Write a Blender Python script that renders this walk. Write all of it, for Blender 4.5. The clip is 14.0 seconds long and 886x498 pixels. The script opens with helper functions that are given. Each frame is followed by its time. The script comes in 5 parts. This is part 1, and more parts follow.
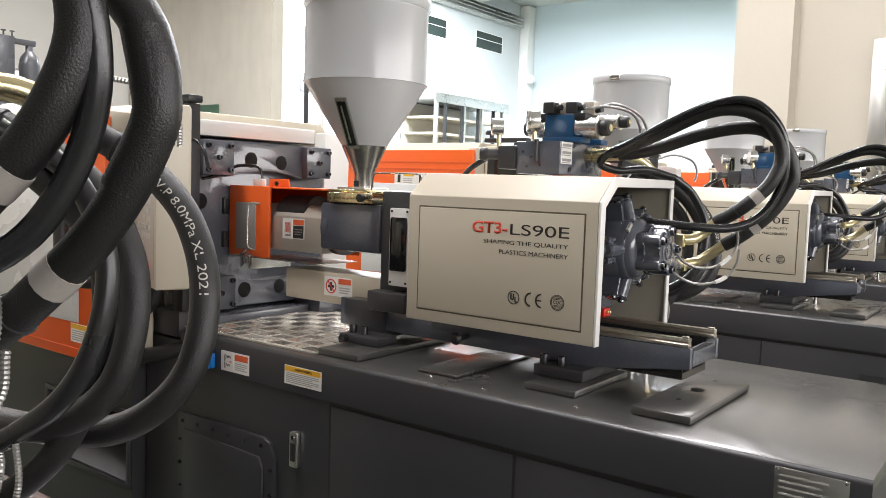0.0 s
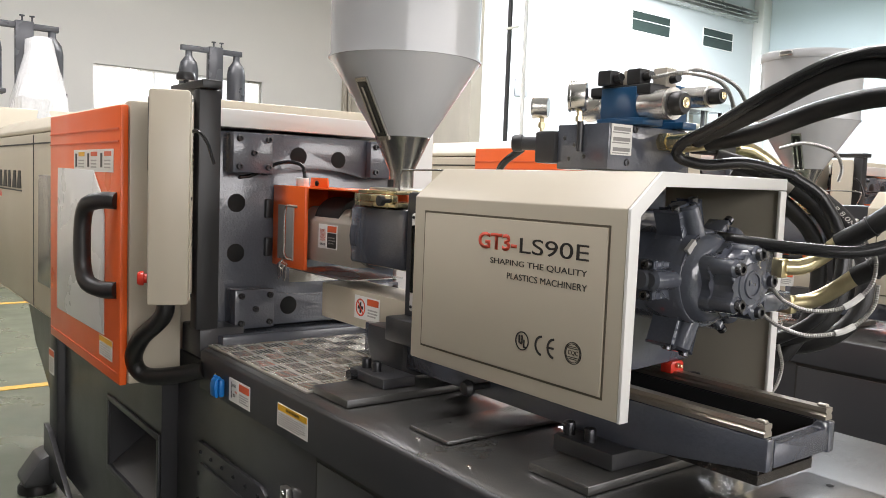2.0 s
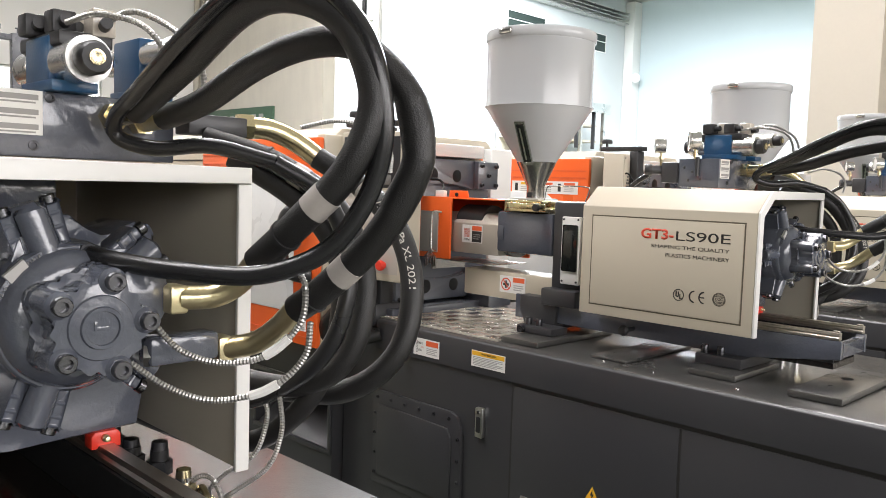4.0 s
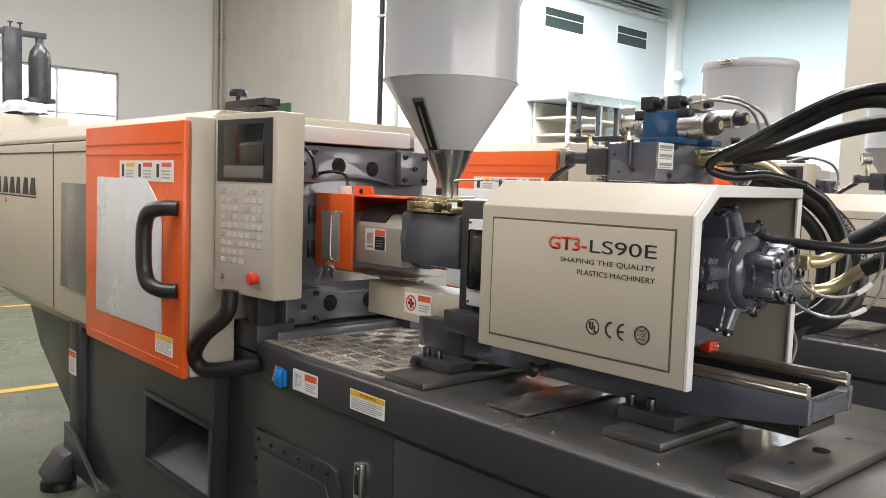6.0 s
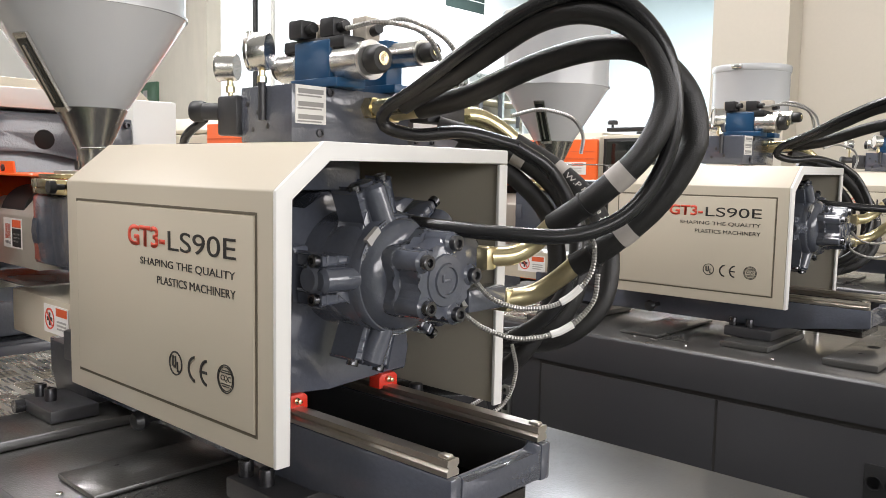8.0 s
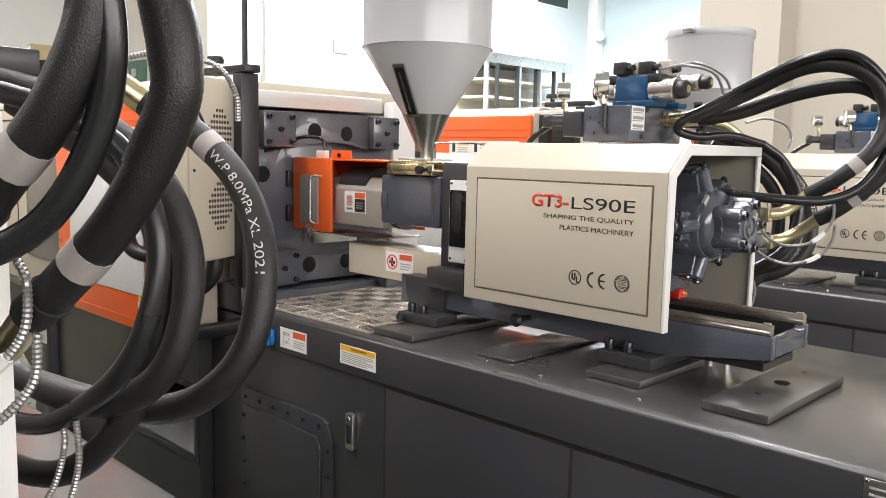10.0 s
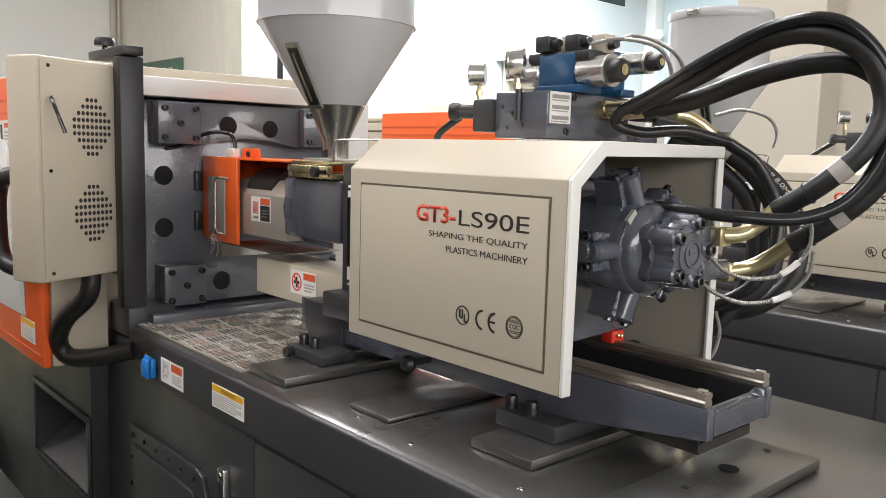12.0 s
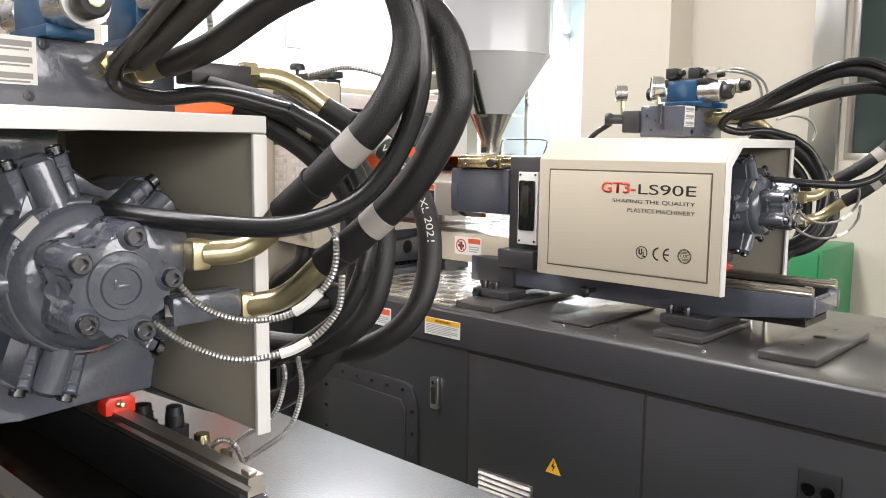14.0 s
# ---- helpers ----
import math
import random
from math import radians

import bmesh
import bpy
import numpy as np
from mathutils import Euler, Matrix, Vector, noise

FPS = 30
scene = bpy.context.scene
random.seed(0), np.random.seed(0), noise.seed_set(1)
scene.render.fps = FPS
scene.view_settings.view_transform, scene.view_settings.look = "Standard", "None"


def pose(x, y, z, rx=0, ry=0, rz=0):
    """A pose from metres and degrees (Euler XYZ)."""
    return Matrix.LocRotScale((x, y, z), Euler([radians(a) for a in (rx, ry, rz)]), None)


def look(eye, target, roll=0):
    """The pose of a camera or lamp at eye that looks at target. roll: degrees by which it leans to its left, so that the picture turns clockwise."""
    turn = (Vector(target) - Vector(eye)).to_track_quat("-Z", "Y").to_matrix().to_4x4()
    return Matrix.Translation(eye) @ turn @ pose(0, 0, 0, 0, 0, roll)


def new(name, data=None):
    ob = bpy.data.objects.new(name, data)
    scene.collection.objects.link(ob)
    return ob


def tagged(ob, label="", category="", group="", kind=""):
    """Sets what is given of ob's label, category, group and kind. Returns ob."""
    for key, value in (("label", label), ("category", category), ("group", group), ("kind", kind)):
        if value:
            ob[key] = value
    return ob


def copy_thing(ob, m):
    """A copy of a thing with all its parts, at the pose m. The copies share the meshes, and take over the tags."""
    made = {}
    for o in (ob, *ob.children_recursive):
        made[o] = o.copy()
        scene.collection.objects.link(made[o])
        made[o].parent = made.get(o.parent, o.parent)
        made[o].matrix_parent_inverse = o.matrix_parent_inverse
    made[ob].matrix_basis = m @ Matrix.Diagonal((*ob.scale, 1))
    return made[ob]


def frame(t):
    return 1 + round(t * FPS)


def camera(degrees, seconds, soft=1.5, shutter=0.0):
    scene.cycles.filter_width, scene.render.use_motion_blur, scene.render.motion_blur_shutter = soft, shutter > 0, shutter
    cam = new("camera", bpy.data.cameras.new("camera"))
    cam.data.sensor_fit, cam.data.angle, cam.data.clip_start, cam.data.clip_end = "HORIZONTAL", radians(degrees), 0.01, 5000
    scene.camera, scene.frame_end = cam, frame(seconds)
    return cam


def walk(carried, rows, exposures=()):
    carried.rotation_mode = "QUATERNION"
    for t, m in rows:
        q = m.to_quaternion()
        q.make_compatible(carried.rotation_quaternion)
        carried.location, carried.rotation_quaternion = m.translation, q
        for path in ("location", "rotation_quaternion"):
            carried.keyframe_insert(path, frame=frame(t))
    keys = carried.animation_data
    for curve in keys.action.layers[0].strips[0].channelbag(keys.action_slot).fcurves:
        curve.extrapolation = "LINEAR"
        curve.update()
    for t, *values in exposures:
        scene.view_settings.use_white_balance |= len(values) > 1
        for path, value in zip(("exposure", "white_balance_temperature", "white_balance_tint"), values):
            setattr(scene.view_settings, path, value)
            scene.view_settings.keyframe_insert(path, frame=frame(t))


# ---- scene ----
cam = camera(57.3, 14.0, soft=0.7)
PATH = [
    (0, (0.019, 0.096, 1.542), (-1.176, 1.692, 1.387), 1.9),
    (0.5, (-0.033, 0.34, 1.561), (-1.295, 1.885, 1.414), 2.3),
    (1, (-0.018, 0.546, 1.547), (-1.442, 1.943, 1.396), 2.6),
    (1.5, (0.019, 0.704, 1.548), (-1.543, 1.942, 1.387), 3.2),
    (2, (0.001, 0.902, 1.544), (-1.58, 2.117, 1.384), 2.2),
    (2.5, (-0.009, 1.121, 1.55), (-1.481, 2.467, 1.407), 2.4),
    (3, (0.074, 1.379, 1.547), (-1.365, 2.76, 1.395), 2.0),
    (3.5, (0.158, 1.589, 1.545), (-1.27, 2.977, 1.36), 2.2),
    (4, (0.133, 1.851, 1.562), (-1.278, 3.26, 1.409), 1.8),
    (6.3, (0.007, 2.821, 1.557), (-1.481, 4.148, 1.401), 1.9),
    (6.5, (0.011, 2.92, 1.547), (-1.465, 4.261, 1.397), 2.0),
    (7, (0.037, 3.15, 1.556), (-1.421, 4.509, 1.387), 2.4),
    (7.5, (-0.004, 3.366, 1.545), (-1.404, 4.783, 1.362), 1.8),
    (8, (-0.032, 3.574, 1.542), (-1.368, 5.049, 1.352), 1.1),
    (8.5, (0.025, 3.793, 1.556), (-1.309, 5.269, 1.351), 1.3),
    (9, (0.046, 3.977, 1.546), (-1.284, 5.454, 1.325), 1.4),
    (9.2, (0.028, 4.066, 1.543), (-1.284, 5.559, 1.32), 1.4),
    (11.3, (0.006, 4.828, 1.573), (-1.513, 6.104, 1.319), 1.3),
    (11.5, (-0.018, 4.876, 1.577), (-1.538, 6.152, 1.327), 1.4),
    (12, (-0.034, 5.044, 1.554), (-1.512, 6.371, 1.316), 1.6),
    (12.5, (0.023, 5.275, 1.555), (-1.396, 6.663, 1.317), 1.5),
    (13, (0.067, 5.485, 1.54), (-1.351, 6.872, 1.29), 1.5),
    (13.5, (0.034, 5.701, 1.55), (-1.365, 7.108, 1.307), 1.8),
    (14, (0.042, 5.938, 1.537), (-1.306, 7.395, 1.295), 0.7),
]
walk(cam, [(t, look(eye, target, roll)) for t, eye, target, roll in PATH], [(0, 0.20, 6500, 14), (0.5, 0.10, 6500, 14), (2.5, 0.03, 6500, 14), (4.0, 0.18, 6500, 14), (6.5, -0.15, 6500, 14), (7.0, -0.12, 6500, 14), (7.5, 0.05, 6500, 14), (8.5, 0.02, 6500, 14), (9.0, 0.27, 6500, 14), (11.5, -0.03, 6500, 14), (12.5, -0.09, 6500, 14), (13.0, 0.1, 6500, 14), (13.5, 0.02, 6500, 14), (14, 0.34, 6500, 14)])

# ---- world and light ----
world = bpy.data.worlds.new("world")
scene.world = world
world.use_nodes = True
sky = world.node_tree.nodes.new("ShaderNodeTexSky")
sky.sky_type, sky.sun_disc = "NISHITA", False
sky.sun_elevation, sky.sun_rotation = radians(48), radians(60)
world.node_tree.links.new(sky.outputs[0], world.node_tree.nodes["Background"].inputs[0])
world.node_tree.nodes["Background"].inputs[1].default_value = 0.12
scene.view_settings.exposure = 0.0


def area(name, power, size, size_y, m, colour=(1, 1, 1)):
    data = bpy.data.lights.new(name, "AREA")
    data.shape, data.size, data.size_y, data.energy, data.color = "RECTANGLE", size, size_y, power, colour
    ob = new(name, data)
    ob.matrix_world = m
    return ob


# daylight through the window bands of the aisle side wall, and added fill lamps
area("window_daylight_east", 820, 16, 2.6, look((7.6, 4.0, 3.4), (-2, 4.0, 1.3)), (1, 0.975, 0.945))
# added fill lamps below the closed bay roof, stronger towards the west wall
for k, (sx, sy) in enumerate([(-3.0, 1.0), (-3.0, 7.0), (-10.0, 1.0), (-10.0, 7.5)]):
    area("roof_fill", 400 if sx > -5 else 540, 1.2, 5.0, look((sx, sy, 7.2), (sx, sy, 0)), (1, 0.99, 0.98))
# added lamp below the closed hall roof, for bright walls and bed-top glare
area("hall_fill", 17000, 12, 14, look((-20, 31, 12.9), (-20, 31, 0)), (0.89, 0.955, 1))

# ---- materials ----


def material(name, colour, rough=0.5, metal=0.0, grain=60.0, bump=0.0, vary=0.12, wear=0.15, coat=0.0, stretch=None, coat_rough=0.08):
    """A surface with two scales of variation: broad stains and fine grain with relief."""
    m = bpy.data.materials.new(name)
    m.use_nodes = True
    n, l = m.node_tree.nodes, m.node_tree.links
    b = n["Principled BSDF"]
    co = n.new("ShaderNodeTexCoord")
    mp = n.new("ShaderNodeMapping")
    mp.inputs["Scale"].default_value = stretch or (1, 1, 1)
    l.new(co.outputs["Object"], mp.inputs[0])
    fine, broad = n.new("ShaderNodeTexNoise"), n.new("ShaderNodeTexNoise")
    fine.inputs["Scale"].default_value, fine.inputs["Detail"].default_value = grain, 4
    broad.inputs["Scale"].default_value, broad.inputs["Detail"].default_value = 2.3, 6
    l.new(mp.outputs[0], fine.inputs[0])
    l.new(co.outputs["Object"], broad.inputs[0])
    mix = n.new("ShaderNodeMix")
    mix.data_type = "RGBA"
    mix.inputs[6].default_value = (*[c * (1 - vary) for c in colour], 1)
    mix.inputs[7].default_value = (*[min(1, c * (1 + vary)) for c in colour], 1)
    add = n.new("ShaderNodeMath")
    add.operation = "MULTIPLY_ADD"
    add.inputs[1].default_value = 0.5
    l.new(fine.outputs[0], add.inputs[0])
    half = n.new("ShaderNodeMath")
    half.operation = "MULTIPLY"
    half.inputs[1].default_value = 0.5
    l.new(broad.outputs[0], half.inputs[0])
    l.new(half.outputs[0], add.inputs[2])
    l.new(add.outputs[0], mix.inputs[0])
    l.new(mix.outputs[2], b.inputs["Base Color"])
    r = n.new("ShaderNodeMapRange")
    r.inputs[1].default_value, r.inputs[2].default_value = 0.3, 0.7
    r.inputs[3].default_value, r.inputs[4].default_value = max(0.02, rough - wear * 0.5), min(1, rough + wear * 0.5)
    l.new(broad.outputs[0], r.inputs[0])
    l.new(r.outputs[0], b.inputs["Roughness"])
    b.inputs["Metallic"].default_value = metal
    b.inputs["Coat Weight"].default_value = coat
    b.inputs["Coat Roughness"].default_value = coat_rough
    if bump:
        bp = n.new("ShaderNodeBump")
        bp.inputs["Strength"].default_value = bump
        bp.inputs["Distance"].default_value = 0.002
        l.new(fine.outputs[0], bp.inputs["Height"])
        l.new(bp.outputs[0], b.inputs["Normal"])
    return m


BEIGE = material("beige_enamel", (0.53, 0.475, 0.375), 0.38, 0, 900, 0.06, 0.04)
# real white enamel, and also the white put on brightly lit beige ends
WHITE = material("white_enamel", (0.80, 0.79, 0.76), 0.35, 0, 700, 0.05, 0.03)
GREY = material("dark_grey_paint", (0.036, 0.036, 0.039), 0.38, 0, 420, 0.16, 0.18, 0.2, 0.1)
BEDTOP = material("worn_glossy_grey_top_paint", (0.047, 0.046, 0.043), 0.36, 0, 260, 0.5, 0.2, 0.2, 0.95, None, 0.2)
BEDTOP.node_tree.nodes["Principled BSDF"].inputs["Coat IOR"].default_value = 1.6
CAST = material("painted_cast_iron", (0.082, 0.090, 0.113), 0.16, 0, 130, 0.5, 0.2, 0.15, 1.0)
PLATEN = material("glossy_painted_casting", (0.080, 0.087, 0.106), 0.16, 0, 130, 0.8, 0.2, 0.12, 0.8)
ORANGE = material("orange_enamel", (0.83, 0.13, 0.022), 0.34, 0, 700, 0.05, 0.04)
HOPPER = material("light_grey_gloss_paint", (0.50, 0.51, 0.52), 0.16, 0, 300, 0.02, 0.03, 0.06)
STEEL = material("brushed_steel", (0.60, 0.59, 0.57), 0.25, 1, 240, 0.05, 0.08, 0.12, 0, (1, 1, 12))
SHEET = material("satin_stainless_sheet", (0.52, 0.48, 0.42), 0.42, 0.6, 240, 0.05, 0.06, 0.12, 0, (12, 1, 1))
CHECKER = material("aluminium_tread_plate", (0.50, 0.47, 0.42), 0.36, 0.6, 300, 0.12, 0.15, 0.2)
LUG = material("polished_aluminium_lugs", (0.86, 0.84, 0.80), 0.24, 1, 300, 0.05, 0.06, 0.1)
RAIL = material("ground_rail_steel", (0.56, 0.52, 0.46), 0.36, 1, 200, 0.08, 0.12, 0.15, 0, (1, 12, 12))
BRASS = material("yellow_zinc_plating", (0.72, 0.62, 0.38), 0.26, 1, 60, 0.1, 0.2, 0.15)
RUBBER = material("black_rubber", (0.0125, 0.0120, 0.0118), 0.42, 0, 500, 0.4, 0.2, 0.2)
GLOSSRUBBER = material("glossy_black_rubber", (0.014, 0.014, 0.015), 0.24, 0, 700, 0.1, 0.12, 0.12)
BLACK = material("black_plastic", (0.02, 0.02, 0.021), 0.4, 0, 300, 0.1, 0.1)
BOLT = material("black_oxide_steel", (0.06, 0.06, 0.065), 0.3, 0.7, 300, 0.1, 0.2)
BLUE = material("blue_enamel", (0.010, 0.065, 0.155), 0.28, 0, 300, 0.1, 0.08)
BLUECAP = material("blue_plastic", (0.01, 0.20, 0.62), 0.35, 0, 200, 0.04, 0.05)
RED = material("red_plastic", (0.68, 0.04, 0.02), 0.3, 0, 200, 0.04, 0.05)
SOCKET = material("worn_socket_screw_steel", (0.15, 0.15, 0.16), 0.25, 1, 300, 0.1, 0.2)
PAPER = material("white_label", (0.78, 0.77, 0.74), 0.5, 0, 300, 0.02, 0.03)
INK = material("black_ink", (0.025, 0.023, 0.022), 0.5, 0, 300, 0, 0.05)
REDINK = material("red_ink", (0.70, 0.085, 0.045), 0.5, 0, 300, 0, 0.05)
LABELRED = material("orange_red_ink", (0.72, 0.12, 0.04), 0.5, 0, 300, 0, 0.05)
LABELDARK = material("dark_grey_ink", (0.30, 0.29, 0.28), 0.5, 0, 300, 0, 0.05)
SIGNGREY = material("mid_grey_sign_paint", (0.20, 0.20, 0.21), 0.5, 0, 60, 0.05, 0.08)
LABELGREY = material("grey_ink", (0.42, 0.41, 0.39), 0.5, 0, 300, 0, 0.05)
YELLOW = material("yellow_ink", (0.83, 0.46, 0.03), 0.5, 0, 300, 0, 0.05)
TAG = material("printed_tape", (0.38, 0.35, 0.32), 0.5, 0, 150, 0.1, 0.15)
CLEARPLASTIC = material("smoked_clear_plastic", (0.52, 0.47, 0.40), 0.15, 0, 200, 0.05, 0.3)
SCREEN = material("dark_display_glass", (0.012, 0.014, 0.013), 0.12, 0, 20, 0, 0.1)
SCREENLIT = material("grey_display", (0.16, 0.15, 0.14), 0.25, 0, 20, 0, 0.1)
KEYCAP = material("pale_key_print", (0.56, 0.53, 0.48), 0.45, 0, 200, 0.03, 0.05)
KEYPAD = material("grey_keypad_foil", (0.47, 0.43, 0.38), 0.45, 0, 200, 0.03, 0.04)
ALU = material("satin_aluminium", (0.62, 0.61, 0.58), 0.32, 1, 200, 0.06, 0.06)
LEAD = material("steel_armour", (0.42, 0.41, 0.39), 0.35, 0.8, 200, 0.06, 0.1)
OLIVE = material("olive_grey_rear_sheet", (0.36, 0.335, 0.275), 0.45, 0, 500, 0.05, 0.06)
MIDGREY = material("mid_grey_polycarbonate", (0.30, 0.29, 0.27), 0.3, 0, 300, 0.03, 0.06)
OILY = material("oily_black_steel", (0.020, 0.017, 0.015), 0.14, 0, 30, 0.25, 0.4, 0.12, 0.5)
# near-black that paints the darkness of holes on flat discs
HOLE = material("black_hole_shade", (0.004, 0.004, 0.004), 0.8, 0, 200, 0, 0.2)
OLDPLASTER = material("stained_cream_plaster", (0.70, 0.655, 0.57), 0.75, 0, 5, 0.1, 0.16, 0.1, 0, (1, 1, 0.22))
FROST = material("frosted_acrylic_pane", (0.66, 0.67, 0.67), 0.28, 0, 60, 0.02, 0.06)
PLASTER = material("painted_plaster", (0.54, 0.495, 0.42), 0.7, 0, 30, 0.12, 0.05, 0.1)
HALLBLUE = material("pale_blue_white_plaster", (0.55, 0.63, 0.655), 0.7, 0, 30, 0.10, 0.03, 0.1)
HALLWHITE = material("off_white_hall_plaster", (0.60, 0.63, 0.635), 0.7, 0, 30, 0.10, 0.04, 0.1)
# invented grey that keeps the unseen south wall from brightening the machines
GREYPLASTER = material("grey_dimming_plaster", (0.24, 0.24, 0.23), 0.7, 0, 30, 0.12, 0.08, 0.1)
PLASTERWHITE = material("white_painted_plaster", (0.80, 0.79, 0.76), 0.7, 0, 30, 0.10, 0.03, 0.1)
FLOORPAINT = material("green_grey_floor_paint", (0.105, 0.12, 0.085), 0.33, 0, 14, 0.06, 0.16, 0.25)
LINEPAINT = material("yellow_line_paint", (0.62, 0.36, 0.06), 0.45, 0, 60, 0.05, 0.15)
ROOFMAT = material("white_roof_sheet", (0.62, 0.62, 0.60), 0.5, 0, 20, 0.05, 0.05)
GREENSIGN = material("dull_green_sign_paint", (0.06, 0.13, 0.08), 0.45, 0, 60, 0.05, 0.1)
GREENPLASTIC = material("green_painted_steel", (0.02, 0.19, 0.07), 0.4, 0, 60, 0.05, 0.1)
WRAP = material("crinkled_clear_film", (0.62, 0.62, 0.62), 0.12, 0, 25, 0.9, 0.3, 0.1)
CYL = material("charcoal_steel_bottle", (0.05, 0.052, 0.058), 0.3, 0, 100, 0.1, 0.15)
DARKGLASS = material("dark_green_glass", (0.035, 0.05, 0.045), 0.06, 0, 4, 0, 0.2)

# ---- mesh helpers ----
OFF = [Vector((0, 0, 0))]


def finish(bm, name, mat, smooth=40):
    bmesh.ops.recalc_face_normals(bm, faces=bm.faces)
    bmesh.ops.translate(bm, vec=-OFF[0], verts=bm.verts)
    me = bpy.data.meshes.new(name)
    bm.to_mesh(me)
    bm.free()
    me.materials.append(mat)
    if smooth:
        me.shade_smooth()
        me.set_sharp_from_angle(angle=radians(smooth))
    return me


def part(name, bm, mat, parent, label="", smooth=40):
    ob = new(name, finish(bm, name, mat, smooth))
    ob.parent = parent
    if label:
        ob["label"] = label
    return ob


def thing(name, bm, mat, label, category, group="", kind="", smooth=40):
    return tagged(new(name, finish(bm, name, mat, smooth)), label, category, group, kind)


def empty(name, at, label, category, group="", kind=""):
    ob = new(name)
    ob.empty_display_size = 0.1
    ob.location = at
    return tagged(ob, label, category, group, kind)


def box(x0, x1, y0, y1, z0, z1, bevel=0.0, bm=None, seg=2):
    out = bm or bmesh.new()
    vs = bmesh.ops.create_cube(out, size=1)["verts"]
    for v in vs:
        v.co = Vector((x0 + (v.co.x + 0.5) * (x1 - x0), y0 + (v.co.y + 0.5) * (y1 - y0), z0 + (v.co.z + 0.5) * (z1 - z0)))
    if bevel:
        edges = list({e for v in vs for e in v.link_edges})
        bmesh.ops.bevel(out, geom=edges, offset=bevel, segments=seg, affect="EDGES", profile=0.5)
    return out


def prism(points, axis, a, b, bevel=0.0, bm=None):
    """A polygon drawn in the two other axes, from a to b along axis."""
    out = bm or bmesh.new()

    def place(p, d):
        return {"x": (d, p[0], p[1]), "y": (p[0], d, p[1]), "z": (p[0], p[1], d)}[axis]
    lo = [out.verts.new(place(p, a)) for p in points]
    hi = [out.verts.new(place(p, b)) for p in points]
    faces = [out.faces.new(lo), out.faces.new(hi)]
    n = len(points)
    for i in range(n):
        faces.append(out.faces.new((lo[i], lo[(i + 1) % n], hi[(i + 1) % n], hi[i])))
    if bevel:
        bmesh.ops.bevel(out, geom=list({e for f in faces for e in f.edges}), offset=bevel, segments=2, affect="EDGES", profile=0.5)
    return out


def lathe(profile, base, axis=(0, 0, 1), seg=32, bm=None):
    """Turns (radius, height) pairs round an axis that starts at base; radius 0 closes an end."""
    out = bm or bmesh.new()
    turn = Vector(axis).to_track_quat("Z", "Y").to_matrix()
    rings = []
    for r, h in profile:
        if r <= 1e-6:
            rings.append([out.verts.new(Vector(base) + turn @ Vector((0, 0, h)))])
        else:
            rings.append([out.verts.new(Vector(base) + turn @ Vector((r * math.cos(2 * math.pi * i / seg), r * math.sin(2 * math.pi * i / seg), h))) for i in range(seg)])
    for p, q in zip(rings, rings[1:]):
        for i in range(seg):
            j = (i + 1) % seg
            if len(p) == 1 and len(q) > 1:
                out.faces.new((p[0], q[i], q[j]))
            elif len(q) == 1 and len(p) > 1:
                out.faces.new((p[i], p[j], q[0]))
            elif len(p) > 1:
                out.faces.new((p[i], p[j], q[j], q[i]))
    return out


def rod(p, q, r, r2=None, seg=16, bm=None, bev=0.0):
    p, q = Vector(p), Vector(q)
    d = (q - p).length
    r2 = r if r2 is None else r2
    prof = [(0, 0), (r - bev, 0), (r, bev), (r2, d - bev), (r2 - bev, d), (0, d)] if bev else [(0, 0), (r, 0), (r2, d), (0, d)]
    return lathe(prof, p, q - p, seg, bm)


def spline(points, step=0.012):
    """A smooth line through the points."""
    P = [Vector(p) for p in points]
    P = [2 * P[0] - P[1], *P, 2 * P[-1] - P[-2]]
    out = []
    for a, b, c, d in zip(P, P[1:], P[2:], P[3:]):
        n = max(3, int((c - b).length / step))
        for i in range(n):
            t = i / n
            out.append(0.5 * (2 * b + (c - a) * t + (2 * a - 5 * b + 4 * c - d) * t * t + (3 * b - a - 3 * c + d) * t ** 3))
    out.append(P[-2])
    return out


def tube(points, r, seg=14, step=0.012, ripple=0.0, bm=None, pitch=2):
    """A round hose through the points; ripple makes its skin ribbed."""
    out = bm or bmesh.new()
    line = spline(points, step)
    up, rings = Vector((0.31, 0.2, 0.93)), []
    for i, p in enumerate(line):
        d = (line[min(i + 1, len(line) - 1)] - line[max(i - 1, 0)]).normalized()
        u = up.cross(d).normalized()
        up = d.cross(u)
        rr = r * (1 + ripple * (1 if i % pitch == 0 else 0))
        rings.append([out.verts.new(p + rr * (math.cos(2 * math.pi * k / seg) * u + math.sin(2 * math.pi * k / seg) * up)) for k in range(seg)])
    for a, b in zip(rings, rings[1:]):
        for k in range(seg):
            out.faces.new((a[k], a[(k + 1) % seg], b[(k + 1) % seg], b[k]))
    out.faces.new(rings[0])
    out.faces.new(rings[-1])
    return out


def bolt(p, axis, r=0.008, h=0.01, bm=None):
    """A socket-head cap screw with its hexagon hole."""
    return lathe([(0, 0), (r, 0), (r, h * 0.9), (r * 0.9, h), (r * 0.55, h), (r * 0.5, h * 0.45), (0, h * 0.45)], p, axis, 12, bm)


